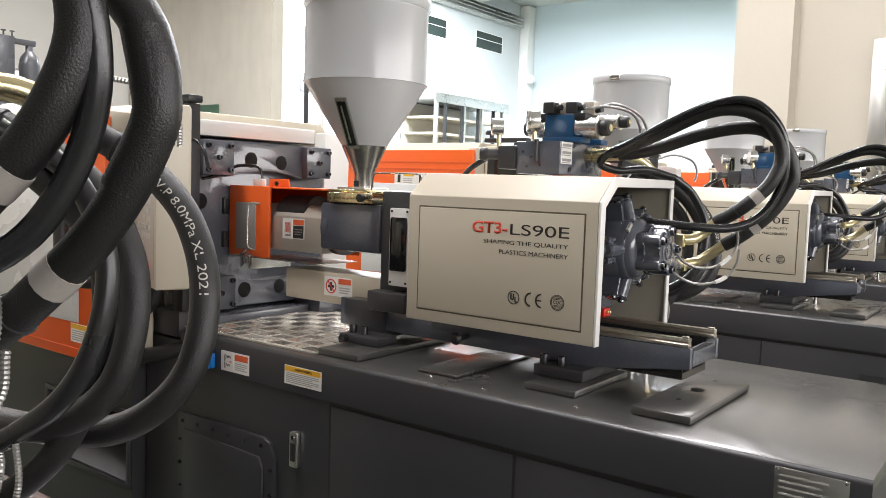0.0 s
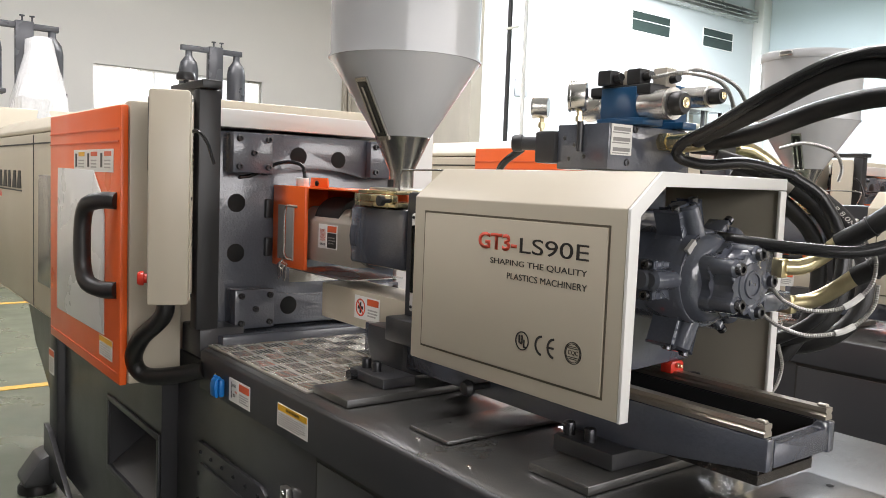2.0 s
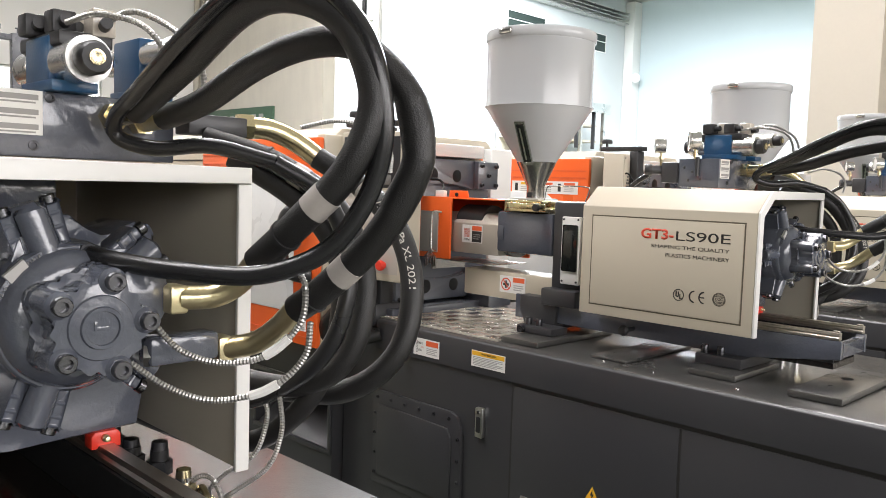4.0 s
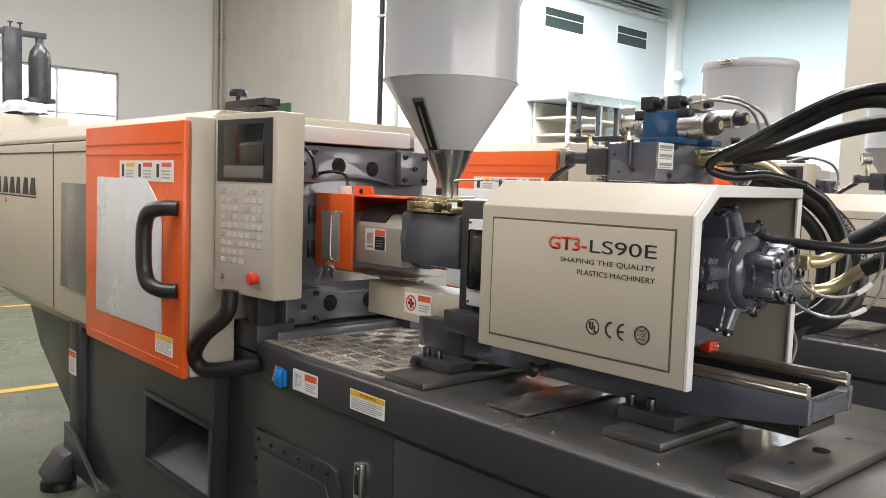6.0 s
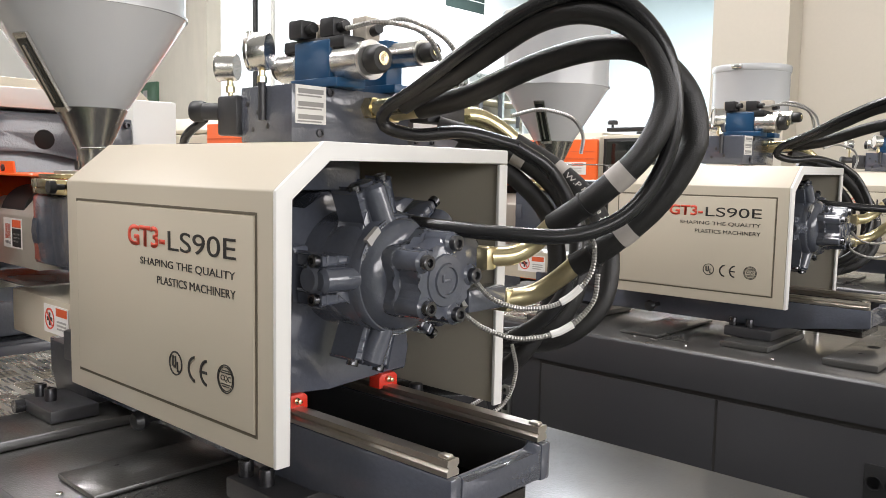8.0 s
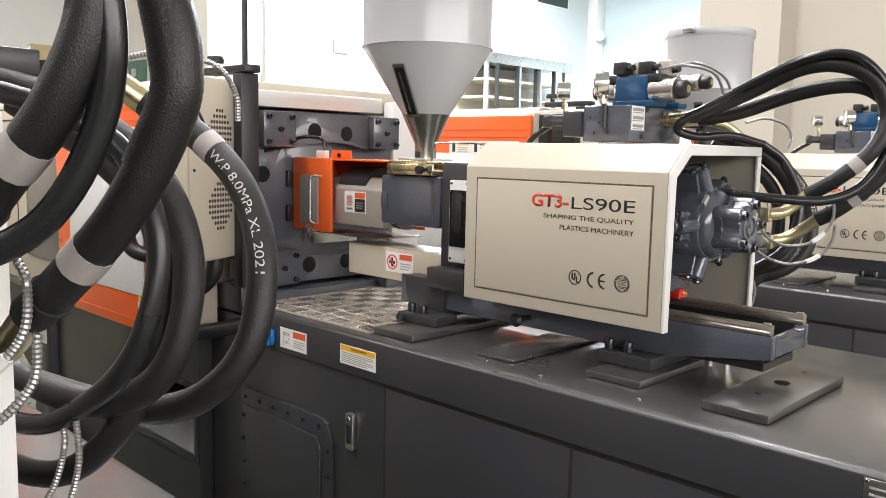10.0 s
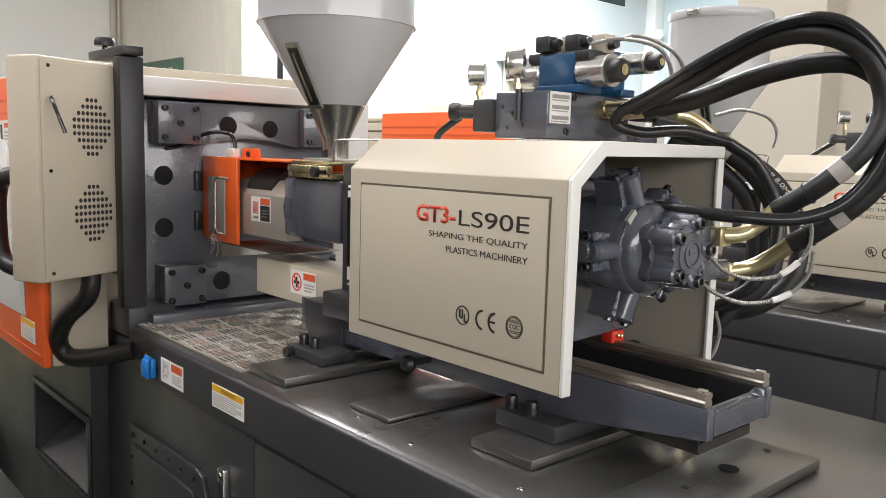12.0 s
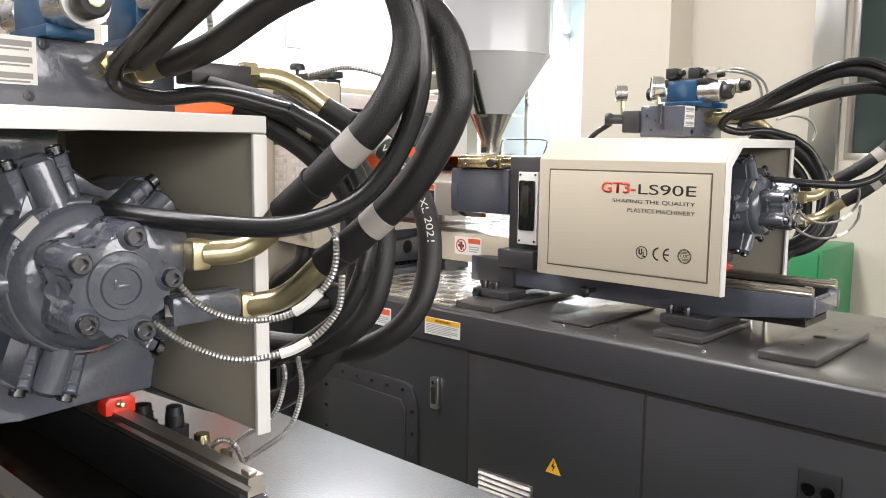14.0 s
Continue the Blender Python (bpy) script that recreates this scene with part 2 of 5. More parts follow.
def lettering(name, body, x, z, width, height, y, mat, parent, depth=0.0005, label="", bold=0.0):
    """Writing on a face that looks along -y: left edge x, foot z."""
    cu = bpy.data.curves.new(name, "FONT")
    cu.body, cu.size, cu.extrude, cu.offset = body, 1.0, 0.0, bold
    tmp = new("writing", cu)
    bpy.context.view_layer.update()
    me = bpy.data.meshes.new_from_object(tmp.evaluated_get(bpy.context.evaluated_depsgraph_get()))
    bpy.data.objects.remove(tmp)
    bm = bmesh.new()
    bm.from_mesh(me)
    xs, ys = [v.co.x for v in bm.verts], [v.co.y for v in bm.verts]
    x0, y0, sx, sy = min(xs), min(ys), width / (max(xs) - min(xs)), height / (max(ys) - min(ys))
    for v in bm.verts:
        v.co = Vector((x + (v.co.x - x0) * sx, y, z + (v.co.y - y0) * sy))
    got = bmesh.ops.extrude_face_region(bm, geom=list(bm.faces))["geom"]
    bmesh.ops.translate(bm, vec=(0, -depth, 0), verts=[g for g in got if isinstance(g, bmesh.types.BMVert)])
    return part(name, bm, mat, parent, label, 0)


def sticker(name, x, z, w, h, y, parent, rows, label=""):
    """A printed sticker on a face that looks along -y; rows: (u0, u1, v0, v1, material) in shares of its size, from the top left."""
    st = part(name, box(x, x + w, y - 0.0015, y, z - h, z, 0), PAPER, parent, label, 0)
    for i, (u0, u1, v0, v1, m) in enumerate(rows):
        part("print", box(x + u0 * w, x + u1 * w, y - 0.0024, y - 0.0012, z - v1 * h, z - v0 * h), m, st, "", 0)
    return st


def lines(u0, u1, v0, v1, n, m):
    """n bars of unreadable print."""
    s = (v1 - v0) / n
    return [(u0, u1 - (0.22 if i % 3 == 2 else 0.04) * (u1 - u0), v0 + i * s, v0 + (i + 0.5) * s, m) for i in range(n)]

# ---- the hall ----
def slab(name, x0, x1, y0, y1, z0, z1, mat, label="", bevel=0.0):
    return thing(name, box(x0, x1, y0, y1, z0, z1, bevel), mat, label or name.replace("_", " "), "building", "", "structure", 0)


slab("floor", -34, 9, -9, 54, -0.2, 0, FLOORPAINT, "green-grey painted factory floor, slightly glossy and scuffed")
for lx in (-6.25, -10.25):
    slab("floor_line", lx - 0.05, lx + 0.05, -8, 40, 0.0, 0.004, LINEPAINT, "yellow painted aisle line on the floor")
slab("ceiling", -18.9, 8, -9, 11.9, 7.5, 7.7, ROOFMAT, "white sheet roof over the machine bay")
slab("hall_ceiling", -34, 9, 11.9, 54, 14, 14.2, ROOFMAT, "white sheet roof over the high hall")
# out of view; its grey is chosen to darken reflections in the bed doors
slab("wall_south", -18.9, 8, -9.2, -9, 0, 7.7, GREYPLASTER, "unseen south wall, grey to dim reflections on the bed fronts")


def wall_with_window(name, fixed, a0, a1, z1, w0, w1, wz0, wz1, axis, thick, mat, label):
    """A wall across one axis with one window opening through it, built of four butted blocks in one mesh."""
    bm = bmesh.new()
    for (p, q, u, v) in ((a0, w0, 0, z1), (w1, a1, 0, z1), (w0, w1, 0, wz0), (w0, w1, wz1, z1)):
        if q - p > 0.01 and v - u > 0.01:
            if axis == "x":
                box(fixed, fixed + thick, p, q, u, v, 0, bm)
            else:
                box(p, q, fixed, fixed + thick, u, v, 0, bm)
    return thing(name, bm, mat, label, "wall", "", "structure", 0)


wall_with_window("wall_west", -18.95, -9, 11.9, 7.7, 5.6, 9.5, 1.6, 3.85, "x", 0.25, PLASTERWHITE, "white painted plaster wall with an aluminium window")
wall_with_window("wall_east", 8.0, -9, 11.9, 7.7, -5, 11, 2.0, 4.8, "x", 0.25, PLASTERWHITE, "white plaster wall with a long window band")
wall_with_window("wall_north_right", 11.9, -3.65, 8, 7.7, -1.78, 1.6, 1.5, 3.45, "y", 0.3, PLASTER, "cream painted plaster wall with a dark window")
slab("wall_north_left", -18.7, -13.55, 11.9, 12.2, 0, 7.7, OLDPLASTER, "cream painted plaster wall, stained beside the corner")
slab("pilaster", -3.65, -2.9, 11.55, 11.9, 0, 7.7, PLASTER, "cream plaster pilaster beside the opening")
slab("lintel", -13.55, -3.65, 11.9, 12.2, 6.9, 7.7, PLASTER, "cream plaster beam above the wide opening")
# the bright high hall behind the opening
slab("wall_hall_west", -30.3, -30, 12.2, 49, 0, 14, HALLWHITE, "off-white wall of the high hall")
slab("wall_hall_south", -30, -18.7, 11.9, 12.2, 0, 14, PLASTERWHITE, "white wall of the high hall")
slab("wall_hall_gable", -18.7, 8, 11.9, 12.2, 7.7, 14, PLASTERWHITE, "white wall above the bay")
slab("wall_hall_north", -30, 9, 49, 49.3, 0, 14, HALLBLUE, "pale blue-white end wall of the high hall")
slab("wall_hall_east", 8, 8.3, 12.2, 49, 0, 14, PLASTERWHITE, "white wall of the high hall")


def window(name, x0, x1, y0, y1, z0, z1, bars, glass, frame_mat, label):
    """A framed window set in a wall; bars: number of panes along it."""
    along_x = (x1 - x0) > (y1 - y0)
    ob = empty(name, ((x0 + x1) / 2, (y0 + y1) / 2, z0), label, "window", "", "structure")
    OFF[0] = ob.location.copy()
    t = 0.05
    bm = bmesh.new()
    a0, a1 = (x0, x1) if along_x else (y0, y1)

    def piece(p, q, u, v):
        box(*((p, q, y0, y1) if along_x else (x0, x1, p, q)), u, v, 0.004, bm)
    piece(a0, a1, z0, z0 + t)
    piece(a0, a1, z1 - t, z1)
    for i in range(bars + 1):
        c = a0 + (a1 - a0 - t) * i / bars
        piece(c, c + t, z0 + t, z1 - t)
    zm = z0 + (z1 - z0) * 0.56
    for i in range(bars):
        c = a0 + (a1 - a0 - t) * i / bars
        piece(c + t, c + (a1 - a0 - t) / bars, zm, zm + t * 0.8)
    part("window_frame", bm, frame_mat, ob)
    for i in range(bars):
        p, q = a0 + (a1 - a0 - t) * i / bars + t, a0 + (a1 - a0 - t) * (i + 1) / bars
        m = 0.35
        for (u, v) in ((z0 + t, zm), (zm + t * 0.8, z1 - t)):
            g = box(*((p, q, y0 + (y1 - y0) * m, y0 + (y1 - y0) * m + 0.008) if along_x else (x0 + (x1 - x0) * m, x0 + (x1 - x0) * m + 0.008, p, q)), u, v)
            pane = part("pane", g, glass, ob, "", 0)
            pane.visible_shadow = False
    OFF[0] = Vector((0, 0, 0))
    return ob


BRIGHTGLASS = bpy.data.materials.new("daylit_frosted_glass")
BRIGHTGLASS.use_nodes = True
bg = BRIGHTGLASS.node_tree.nodes["Principled BSDF"]
bg.inputs["Base Color"].default_value = (0.9, 0.93, 0.95, 1)
bg.inputs["Roughness"].default_value = 0.35
bg.inputs["Transmission Weight"].default_value = 0.9
window("window_1", -18.86, -18.78, 5.6, 9.5, 1.6, 3.85, 3, BRIGHTGLASS, ALU, "aluminium window with bright daylit panes in the white wall")
window("window_2", -1.78, 1.6, 12.0, 12.07, 1.5, 3.45, 2, DARKGLASS, ALU, "aluminium window with dark green panes in the cream wall")
window("window_3", 8.08, 8.16, -5, 11, 2.0, 4.8, 8, BRIGHTGLASS, ALU, "long band of aluminium windows with frosted panes")
for wy, wl in ((36.4, 3.4), (42.9, 3.1)):
    window("window_4", -30.02, -29.96, wy, wy + wl, 10.35, 11.5, 1, DARKGLASS, WHITE, "small dark louvred window high in the white wall")
thing("window_surround", box(-1.98, -1.78, 11.84, 11.897, 1.42, 3.6, 0.01), ALU, "grey metal window surround on the cream wall", "trim", "", "structure")
glow = bpy.data.materials.new("white_overcast_sky")
glow.use_nodes = True
glow.node_tree.nodes["Principled BSDF"].inputs["Emission Color"].default_value = (0.95, 0.98, 1, 1)
glow.node_tree.nodes["Principled BSDF"].inputs["Emission Strength"].default_value = 2.2
slab("backdrop", -21.1, -21.0, 0, 16, 0, 9, glow, "white overcast sky outside the window")

# ---- the injection moulding machines ----
ORIGIN = Vector((-2.4, 2.3, 0))
AXY, AXZ = 2.235, 1.384  # the screw's axis


def build_machine():
    M = empty("injection_moulding_machine", ORIGIN, "beige and dark grey injection moulding machine with an orange safety door", "machine", "row of moulding machines")
    OFF[0] = ORIGIN
    # bed under the injection unit
    body = part("bed", box(-2.68, -0.24, 1.852, 2.79, 0.10, 0.955, 0.006), GREY, M, "dark grey painted steel machine bed")
    top = prism([(1.8485, 0.972), (1.8485, 0.9955), (1.86, 1.0), (2.78, 1.0), (2.7985, 0.991), (2.7985, 0.972)], "x", -2.45, -0.222)
    part("bed_top", top, BEDTOP, M, "worn glossy grey top plate")
    for pts in ([(1.84, 0.875), (1.84, 0.985), (1.8425, 0.9915), (1.848, 0.995), (1.848, 0.971), (1.855, 0.958), (1.855, 0.875)], [(2.80, 0.875), (2.80, 0.985), (2.799, 0.971), (2.786, 0.958), (2.786, 0.875)]):
        part("bed_skirt", prism(pts, "x", -2.45, -0.222), GREY, M, "folded dark grey skirt")
    for (a, b, n) in ((-1.700, -1.047, 0), (-1.039, -0.245, 1)):
        d = part("bed_door", box(a, b, 1.848, 1.858, 0.14, 0.858, 0.003), GREY, M, "dark grey sheet steel door")
        if n == 0:
            g = part("vent_grille", box(-1.645, -1.42, 1.840, 1.847, 0.36, 0.475, 0.002), ALU, d)
            for i in range(6):
                part("slat", prism([(1.8385, 0.365 + i * 0.018), (1.832, 0.372 + i * 0.018), (1.8395, 0.380 + i * 0.018)], "x", -1.64, -1.425), ALU, d, "", 0)
            w = part("warning_triangle", prism([(-1.374, 0.541), (-1.316, 0.541), (-1.345, 0.592)], "y", 1.8445, 1.8462), YELLOW, d, "yellow warning triangle sticker", 0)
            part("print", prism([(-1.343, 0.583), (-1.352, 0.562), (-1.345, 0.562), (-1.349, 0.546), (-1.337, 0.568), (-1.344, 0.568)], "y", 1.8436, 1.8447), INK, d, "", 0)
        else:
            part("socket_recess", box(-0.615, -0.515, 1.8425, 1.8465, 0.66, 0.772, 0.003), BLACK, d, "black socket panel")
            for i in range(2):
                part("socket", lathe([(0.0, 0), (0.016, 0), (0.019, -0.004), (0.02, 0.002)], (-0.59 + i * 0.045, 1.8425, 0.72), (0, -1, 0), 16), BOLT, d)
    # black strips paint the shadow under the skirt and in the door joints
    for (x0, x1, z0, z1) in ((-1.708, -0.24, 0.8585, 0.8745), (-1.708, -1.7005, 0.14, 0.858), (-1.0468, -1.0392, 0.14, 0.858)):
        part("door_gap_shade", box(x0, x1, 1.8500, 1.8528, z0, z1), INK, M)
    plate = part("nameplate", box(-0.405, -0.262, 1.8385, 1.841, 0.905, 0.985, 0.001), ALU, M, "worn aluminium nameplate")
    for i in range(5):
        part("print", box(-0.395, -0.30 - 0.012 * (i % 2), 1.8376, 1.8387, 0.967 - i * 0.013, 0.971 - i * 0.013), LABELGREY, plate, "", 0)
    for px in (-0.40, -0.268):
        for pz in (0.91, 0.98):
            part("rivet", lathe([(0, 0), (0.004, 0), (0.003, 0.002), (0, 0.0026)], (px, 1.8385, pz), (0, -1, 0), 10), STEEL, plate)
    # bolted cover, latch
    cp = part("access_cover", prism([(-2.46, 0.30), (-1.94, 0.30), (-1.94, 0.63), (-1.965, 0.685), (-2.0, 0.70), (-2.46, 0.70)], "y", 1.838, 1.853, 0.003), GREY, M, "dark grey bolted access cover")
    part("pressing", prism([(-2.42, 0.34), (-1.99, 0.34), (-1.99, 0.60), (-2.01, 0.635), (-2.42, 0.645)], "y", 1.828, 1.839, 0.006), GREY, cp)
    for i in range(6):
        part("screw", bolt((-2.43 + i * 0.085, 1.838, 0.672), (0, -1, 0), 0.007, 0.005), BOLT, cp)
    for i in range(4):
        part("screw", bolt((-1.957, 1.838, 0.60 - i * 0.085), (0, -1, 0), 0.007, 0.005), BOLT, cp)
        part("screw", bolt((-2.445, 1.838, 0.60 - i * 0.085), (0, -1, 0), 0.007, 0.005), BOLT, cp)
    lt = part("latch", box(-1.868, -1.832, 1.833, 1.853, 0.635, 0.748, 0.004), ALU, M, "aluminium door latch")
    part("finger_slot", box(-1.860, -1.840, 1.8315, 1.8345, 0.655, 0.715, 0.003), BLACK, lt)
    part("lock_barrel", lathe([(0, 0), (0.008, 0), (0.007, 0.003), (0, 0.003)], (-1.85, 1.833, 0.732), (0, -1, 0), 14), STEEL, lt)
    # stickers on the skirt
    sticker("danger_label", -2.217, 0.959, 0.145, 0.068, 1.839, M, [(0.02, 0.46, 0.04, 0.96, PAPER), (0.5, 0.96, 0.08, 0.38, LABELRED), (0.12, 0.17, 0.15, 0.85, INK), (0.17, 0.36, 0.2, 0.34, INK), (0.2, 0.34, 0.62, 0.75, INK), (0.3, 0.4, 0.46, 0.56, LABELRED)] + lines(0.52, 0.94, 0.5, 0.9, 4, LABELGREY), "white danger sticker with red heading")
    sticker("notice_label", -1.899, 0.960, 0.165, 0.060, 1.839, M, [(0.02, 0.98, 0.03, 0.30, YELLOW), (0.3, 0.75, 0.1, 0.22, INK)] + lines(0.05, 0.97, 0.38, 0.95, 6, LABELGREY), "yellow-headed notice sticker")
    tri = part("warning_label", prism([(-2.350, 0.892), (-2.296, 0.892), (-2.323, 0.948)], "y", 1.8365, 1.839), YELLOW, M, "yellow voltage warning triangle", 0)
    part("print", prism([(-2.321, 0.938), (-2.330, 0.915), (-2.323, 0.915), (-2.327, 0.897), (-2.314, 0.921), (-2.321, 0.921)], "y", 1.8355, 1.8368), INK, tri, "", 0)
    cap = part("socket_cap", box(-2.289, -2.247, 1.820, 1.839, 0.890, 0.944, 0.007), BLUECAP, M, "blue plastic flap socket")
    part("flap_lid", prism([(1.819, 0.888), (1.808, 0.893), (1.805, 0.923), (1.810, 0.942), (1.819, 0.948)], "x", -2.286, -2.25, 0.003), BLUECAP, cap)
    part("flap_hinge", rod((-2.286, 1.822, 0.948), (-2.25, 1.822, 0.948), 0.005, None, 10), BLUECAP, cap)
    # tread plate
    tp = part("tread_plate", box(-2.46, -1.80, 1.868, 2.52, 1.001, 1.006), CHECKER, M, "bright aluminium tread plate")
    lug = bmesh.new()
    for i in range(9):
        for j in range(9):
            cx, cy = -2.425 + i * 0.073, 1.903 + j * 0.072
            flat = (i + j) % 2
            for k in range(5):
                o = (k - 2) * 0.0135
                box(*((cx - 0.027, cx + 0.027, cy + o - 0.0036, cy + o + 0.0036) if flat else (cx + o - 0.0036, cx + o + 0.0036, cy - 0.027, cy + 0.027)), 1.0055, 1.0096, 0.0022, lug, 2)
    tagged(part("tread_pattern", lug, LUG, tp, "raised lugs in groups of five", 0), kind="stuff")
    # clamp base
    for (x0, x1, z0, z1) in ((-4.05, -3.30, 0.10, 0.90), (-2.70, -2.69, 0.10, 0.90), (-3.30, -2.70, 0.64, 0.90), (-3.30, -2.70, 0.10, 0.375)):
        part("clamp_base", box(x0, x1, 1.80, 2.79, z0, z1), GREY, M, "dark grey clamp frame round a chute opening", 0)
    part("clamp_column", box(-4.21, -4.06, 1.76, 2.79, 0.10, 0.86, 0.02), GREY, M)
    part("clamp_tail", prism([(-5.05, 0.55), (-4.21, 0.10), (-4.21, 0.86), (-5.35, 0.86)], "y", 1.86, 2.75, 0.01), GREY, M)
    rim = bmesh.new()
    for (p, q, u, v) in ((-3.32, -2.695, 0.638, 0.66), (-3.32, -2.695, 0.355, 0.377), (-3.32, -3.298, 0.377, 0.638), (-2.715, -2.695, 0.377, 0.638)):
        box(p, q, 1.79, 1.7995, u, v, 0.002, rim)
    cavity = part("chute_opening", rim, GREY, M, "framed opening in the clamp base")
    # black sheet stands in for the shade deep inside the chute
    part("chute_shade_back", box(-3.299, -2.701, 2.10, 2.12, 0.376, 0.639), BLACK, cavity)
    part("chute_floor", prism([(1.805, 0.377), (2.095, 0.377), (2.095, 0.60)], "x", -3.295, -2.705), GREY, cavity)
    for (sx, sz) in ((-3.2, 0.60), (-3.13, 0.58), (-3.05, 0.585), (-3.21, 0.37), (-2.98, 0.52)):
        part("screw", bolt((sx, 2.10, sz), (0, -1, 0), 0.007, 0.006), STEEL, cavity)
    sticker("side_label", -4.195, 0.69, 0.11, 0.12, 1.759, M, [(0.05, 0.95, 0.05, 0.28, LABELRED)] + lines(0.1, 0.9, 0.36, 0.95, 6, LABELGREY))
    for (fx, fy) in ((-4.17, 1.70), (-4.17, 2.82), (-0.5, 1.98), (-0.5, 2.66)):
        ft = part("machine_foot", lathe([(0, 0), (0.085, 0), (0.085, 0.03), (0.075, 0.045), (0.03, 0.05), (0.03, 0.13), (0, 0.13)], (fx, fy, 0.0), (0, 0, 1), 24), RUBBER, M, "rubber levelling foot")
        if fx < -2:
            s = -1 if fy < 2 else 1
            part("foot_bracket", prism([(fy + s * 0.07, 0.05), (fy + s * 0.07, 0.075), (fy - s * 0.0, 0.175), (fy - s * 0.06, 0.20), (fy - s * 0.06, 0.05)], "x", fx - 0.09, fx + 0.09, 0.005), GREY, ft)
    part("foot_gusset", prism([(-4.20, 0.101), (-3.72, 0.101), (-3.80, 0.14), (-4.10, 0.30), (-4.20, 0.32)], "y", 1.735, 1.7585, 0.003), GREY, M)
    # guard: fixed sheet and sliding door
    part("fixed_guard", prism([(-5.50, 1.04), (-5.30, 0.885), (-3.60, 0.885), (-3.60, 1.705), (-5.58, 1.705)], "y", 1.70, 1.76, 0.008), BEIGE, M, "beige sheet steel clamp guard")
    part("guard_window", prism([(-4.10, 1.02), (-3.64, 1.02), (-3.64, 1.515), (-4.08, 1.515)], "y", 1.690, 1.702, 0.004), SCREENLIT, M, "grey tinted guard window")
    part("guard_bottom", prism([(1.70, 0.883), (1.762, 0.883), (1.86, 0.80), (1.80, 0.80)], "x", -5.25, -3.62), BEIGE, M)
    part("guard_top", prism([(1.715, 1.712), (1.715, 1.732), (1.80, 1.80), (2.72, 1.80), (2.80, 1.73), (2.80, 1.712)], "x", -5.55, -2.66, 0.006), BEIGE, M, "beige sheet steel top guard")
    part("guard_body", box(-5.50, -2.75, 1.765, 2.78, 0.905, 1.71), BEIGE, M)
    part("guard_rear", box(-5.45, -2.625, 2.785, 2.83, 0.885, 1.70, 0.006), BEIGE, M)
    # white colour stands for strong light on the rear guard's end
    part("lit_rear_end_panel", box(-2.62, -2.555, 2.645, 2.80, 0.98, 1.755, 0.006), WHITE, M, "rear guard post, coloured white for the bright light on it")
    part("guard_joint", box(-4.235, -4.228, 1.6975, 1.7015, 0.89, 1.70), INK, M)
    part("guard_line", box(-5.5, -3.62, 1.6975, 1.7015, 1.655, 1.662), INK, M)
    em = part("maker_emblem", box(-5.30, -4.52, 1.6985, 1.7005, 1.425, 1.432), INK, M, "dark maker's emblem")
    for i, w in enumerate((0.09, 0.10, 0.11, 0.09, 0.11, 0.11)):
        part("print", prism([(-5.30 + i * 0.132, 1.44), (-5.30 + i * 0.132 + w, 1.44), (-5.30 + i * 0.132 + w * 0.85, 1.53), (-5.30 + i * 0.132 + w * 0.35, 1.53)], "y", 1.6975, 1.7003), INK, em, "", 0)
    part("print", prism([(-5.13, 1.385), (-5.09, 1.385), (-5.11, 1.42)], "y", 1.6975, 1.7003), REDINK, em, "", 0)
    door = part("safety_door", prism([(-3.565, 0.87), (-2.60, 0.87), (-2.60, 1.75), (-3.565, 1.75)], "y", 1.635, 1.66, 0.006), ORANGE, M, "orange sliding safety door")
    for gz in (1.675, 1.635):
        part("groove", box(-3.56, -2.615, 1.6325, 1.6365, gz, gz + 0.005), LABELRED, door)
    part("groove", box(-3.55, -2.62, 1.6325, 1.6365, 0.905, 0.909), LABELRED, door)
    pane = [(-3.425, 1.0), (-2.765, 1.005), (-2.765, 1.40), (-2.80, 1.47), (-2.90, 1.545), (-3.41, 1.55)]
    part("door_window", prism(pane, "y", 1.629, 1.6345, 0.003), FROST, door, "pale frosted door window")
    hd = tube([(-2.635, 1.634, 1.452), (-2.67, 1.60, 1.452), (-2.715, 1.57, 1.438), (-2.742, 1.562, 1.395), (-2.747, 1.56, 1.31), (-2.742, 1.562, 1.23), (-2.715, 1.57, 1.187), (-2.67, 1.60, 1.170), (-2.635, 1.634, 1.170)], 0.027, 12, 0.02)
    part("door_handle", hd, BLACK, door, "black moulded grab handle")
    st = sticker("safety_label", -3.17, 1.615, 0.50, 0.075, 1.634, door, [], "safety pictogram sticker")
    for i, c in enumerate((YELLOW, LABELRED, LABELRED)):
        part("print", box(-3.145 + i * 0.165, -3.123 + i * 0.165, 1.6316, 1.6326, 1.555, 1.602), INK, door, "", 0)
        part("print", box(-3.10 + i * 0.165, -3.02 + i * 0.165, 1.6316, 1.6326, 1.592, 1.607), c, door, "", 0)
        for j in range(3):
            part("print", box(-3.10 + i * 0.165, -3.03 + i * 0.165, 1.6316, 1.6326, 1.553 + j * 0.011, 1.558 + j * 0.011), LABELGREY, door, "", 0)
    sticker("door_notice", -2.82, 1.0, 0.15, 0.068, 1.634, door, [(0.02, 0.98, 0.03, 0.28, YELLOW)] + lines(0.05, 0.95, 0.36, 0.95, 5, LABELGREY))
    part("door_end_panel", box(-2.655, -2.598, 1.662, 1.83, 0.872, 1.765, 0.008), BEIGE, M, "beige door post")
    # beige guard top's end face, whitened as if brightly lit
    part("lit_top_panel", prism([(1.90, 1.70), (1.90, 1.745), (1.915, 1.758), (2.53, 1.758), (2.53, 1.70)], "x", -2.66, -2.50, 0.004), WHITE, M, "guard top end, coloured white for the light on it")
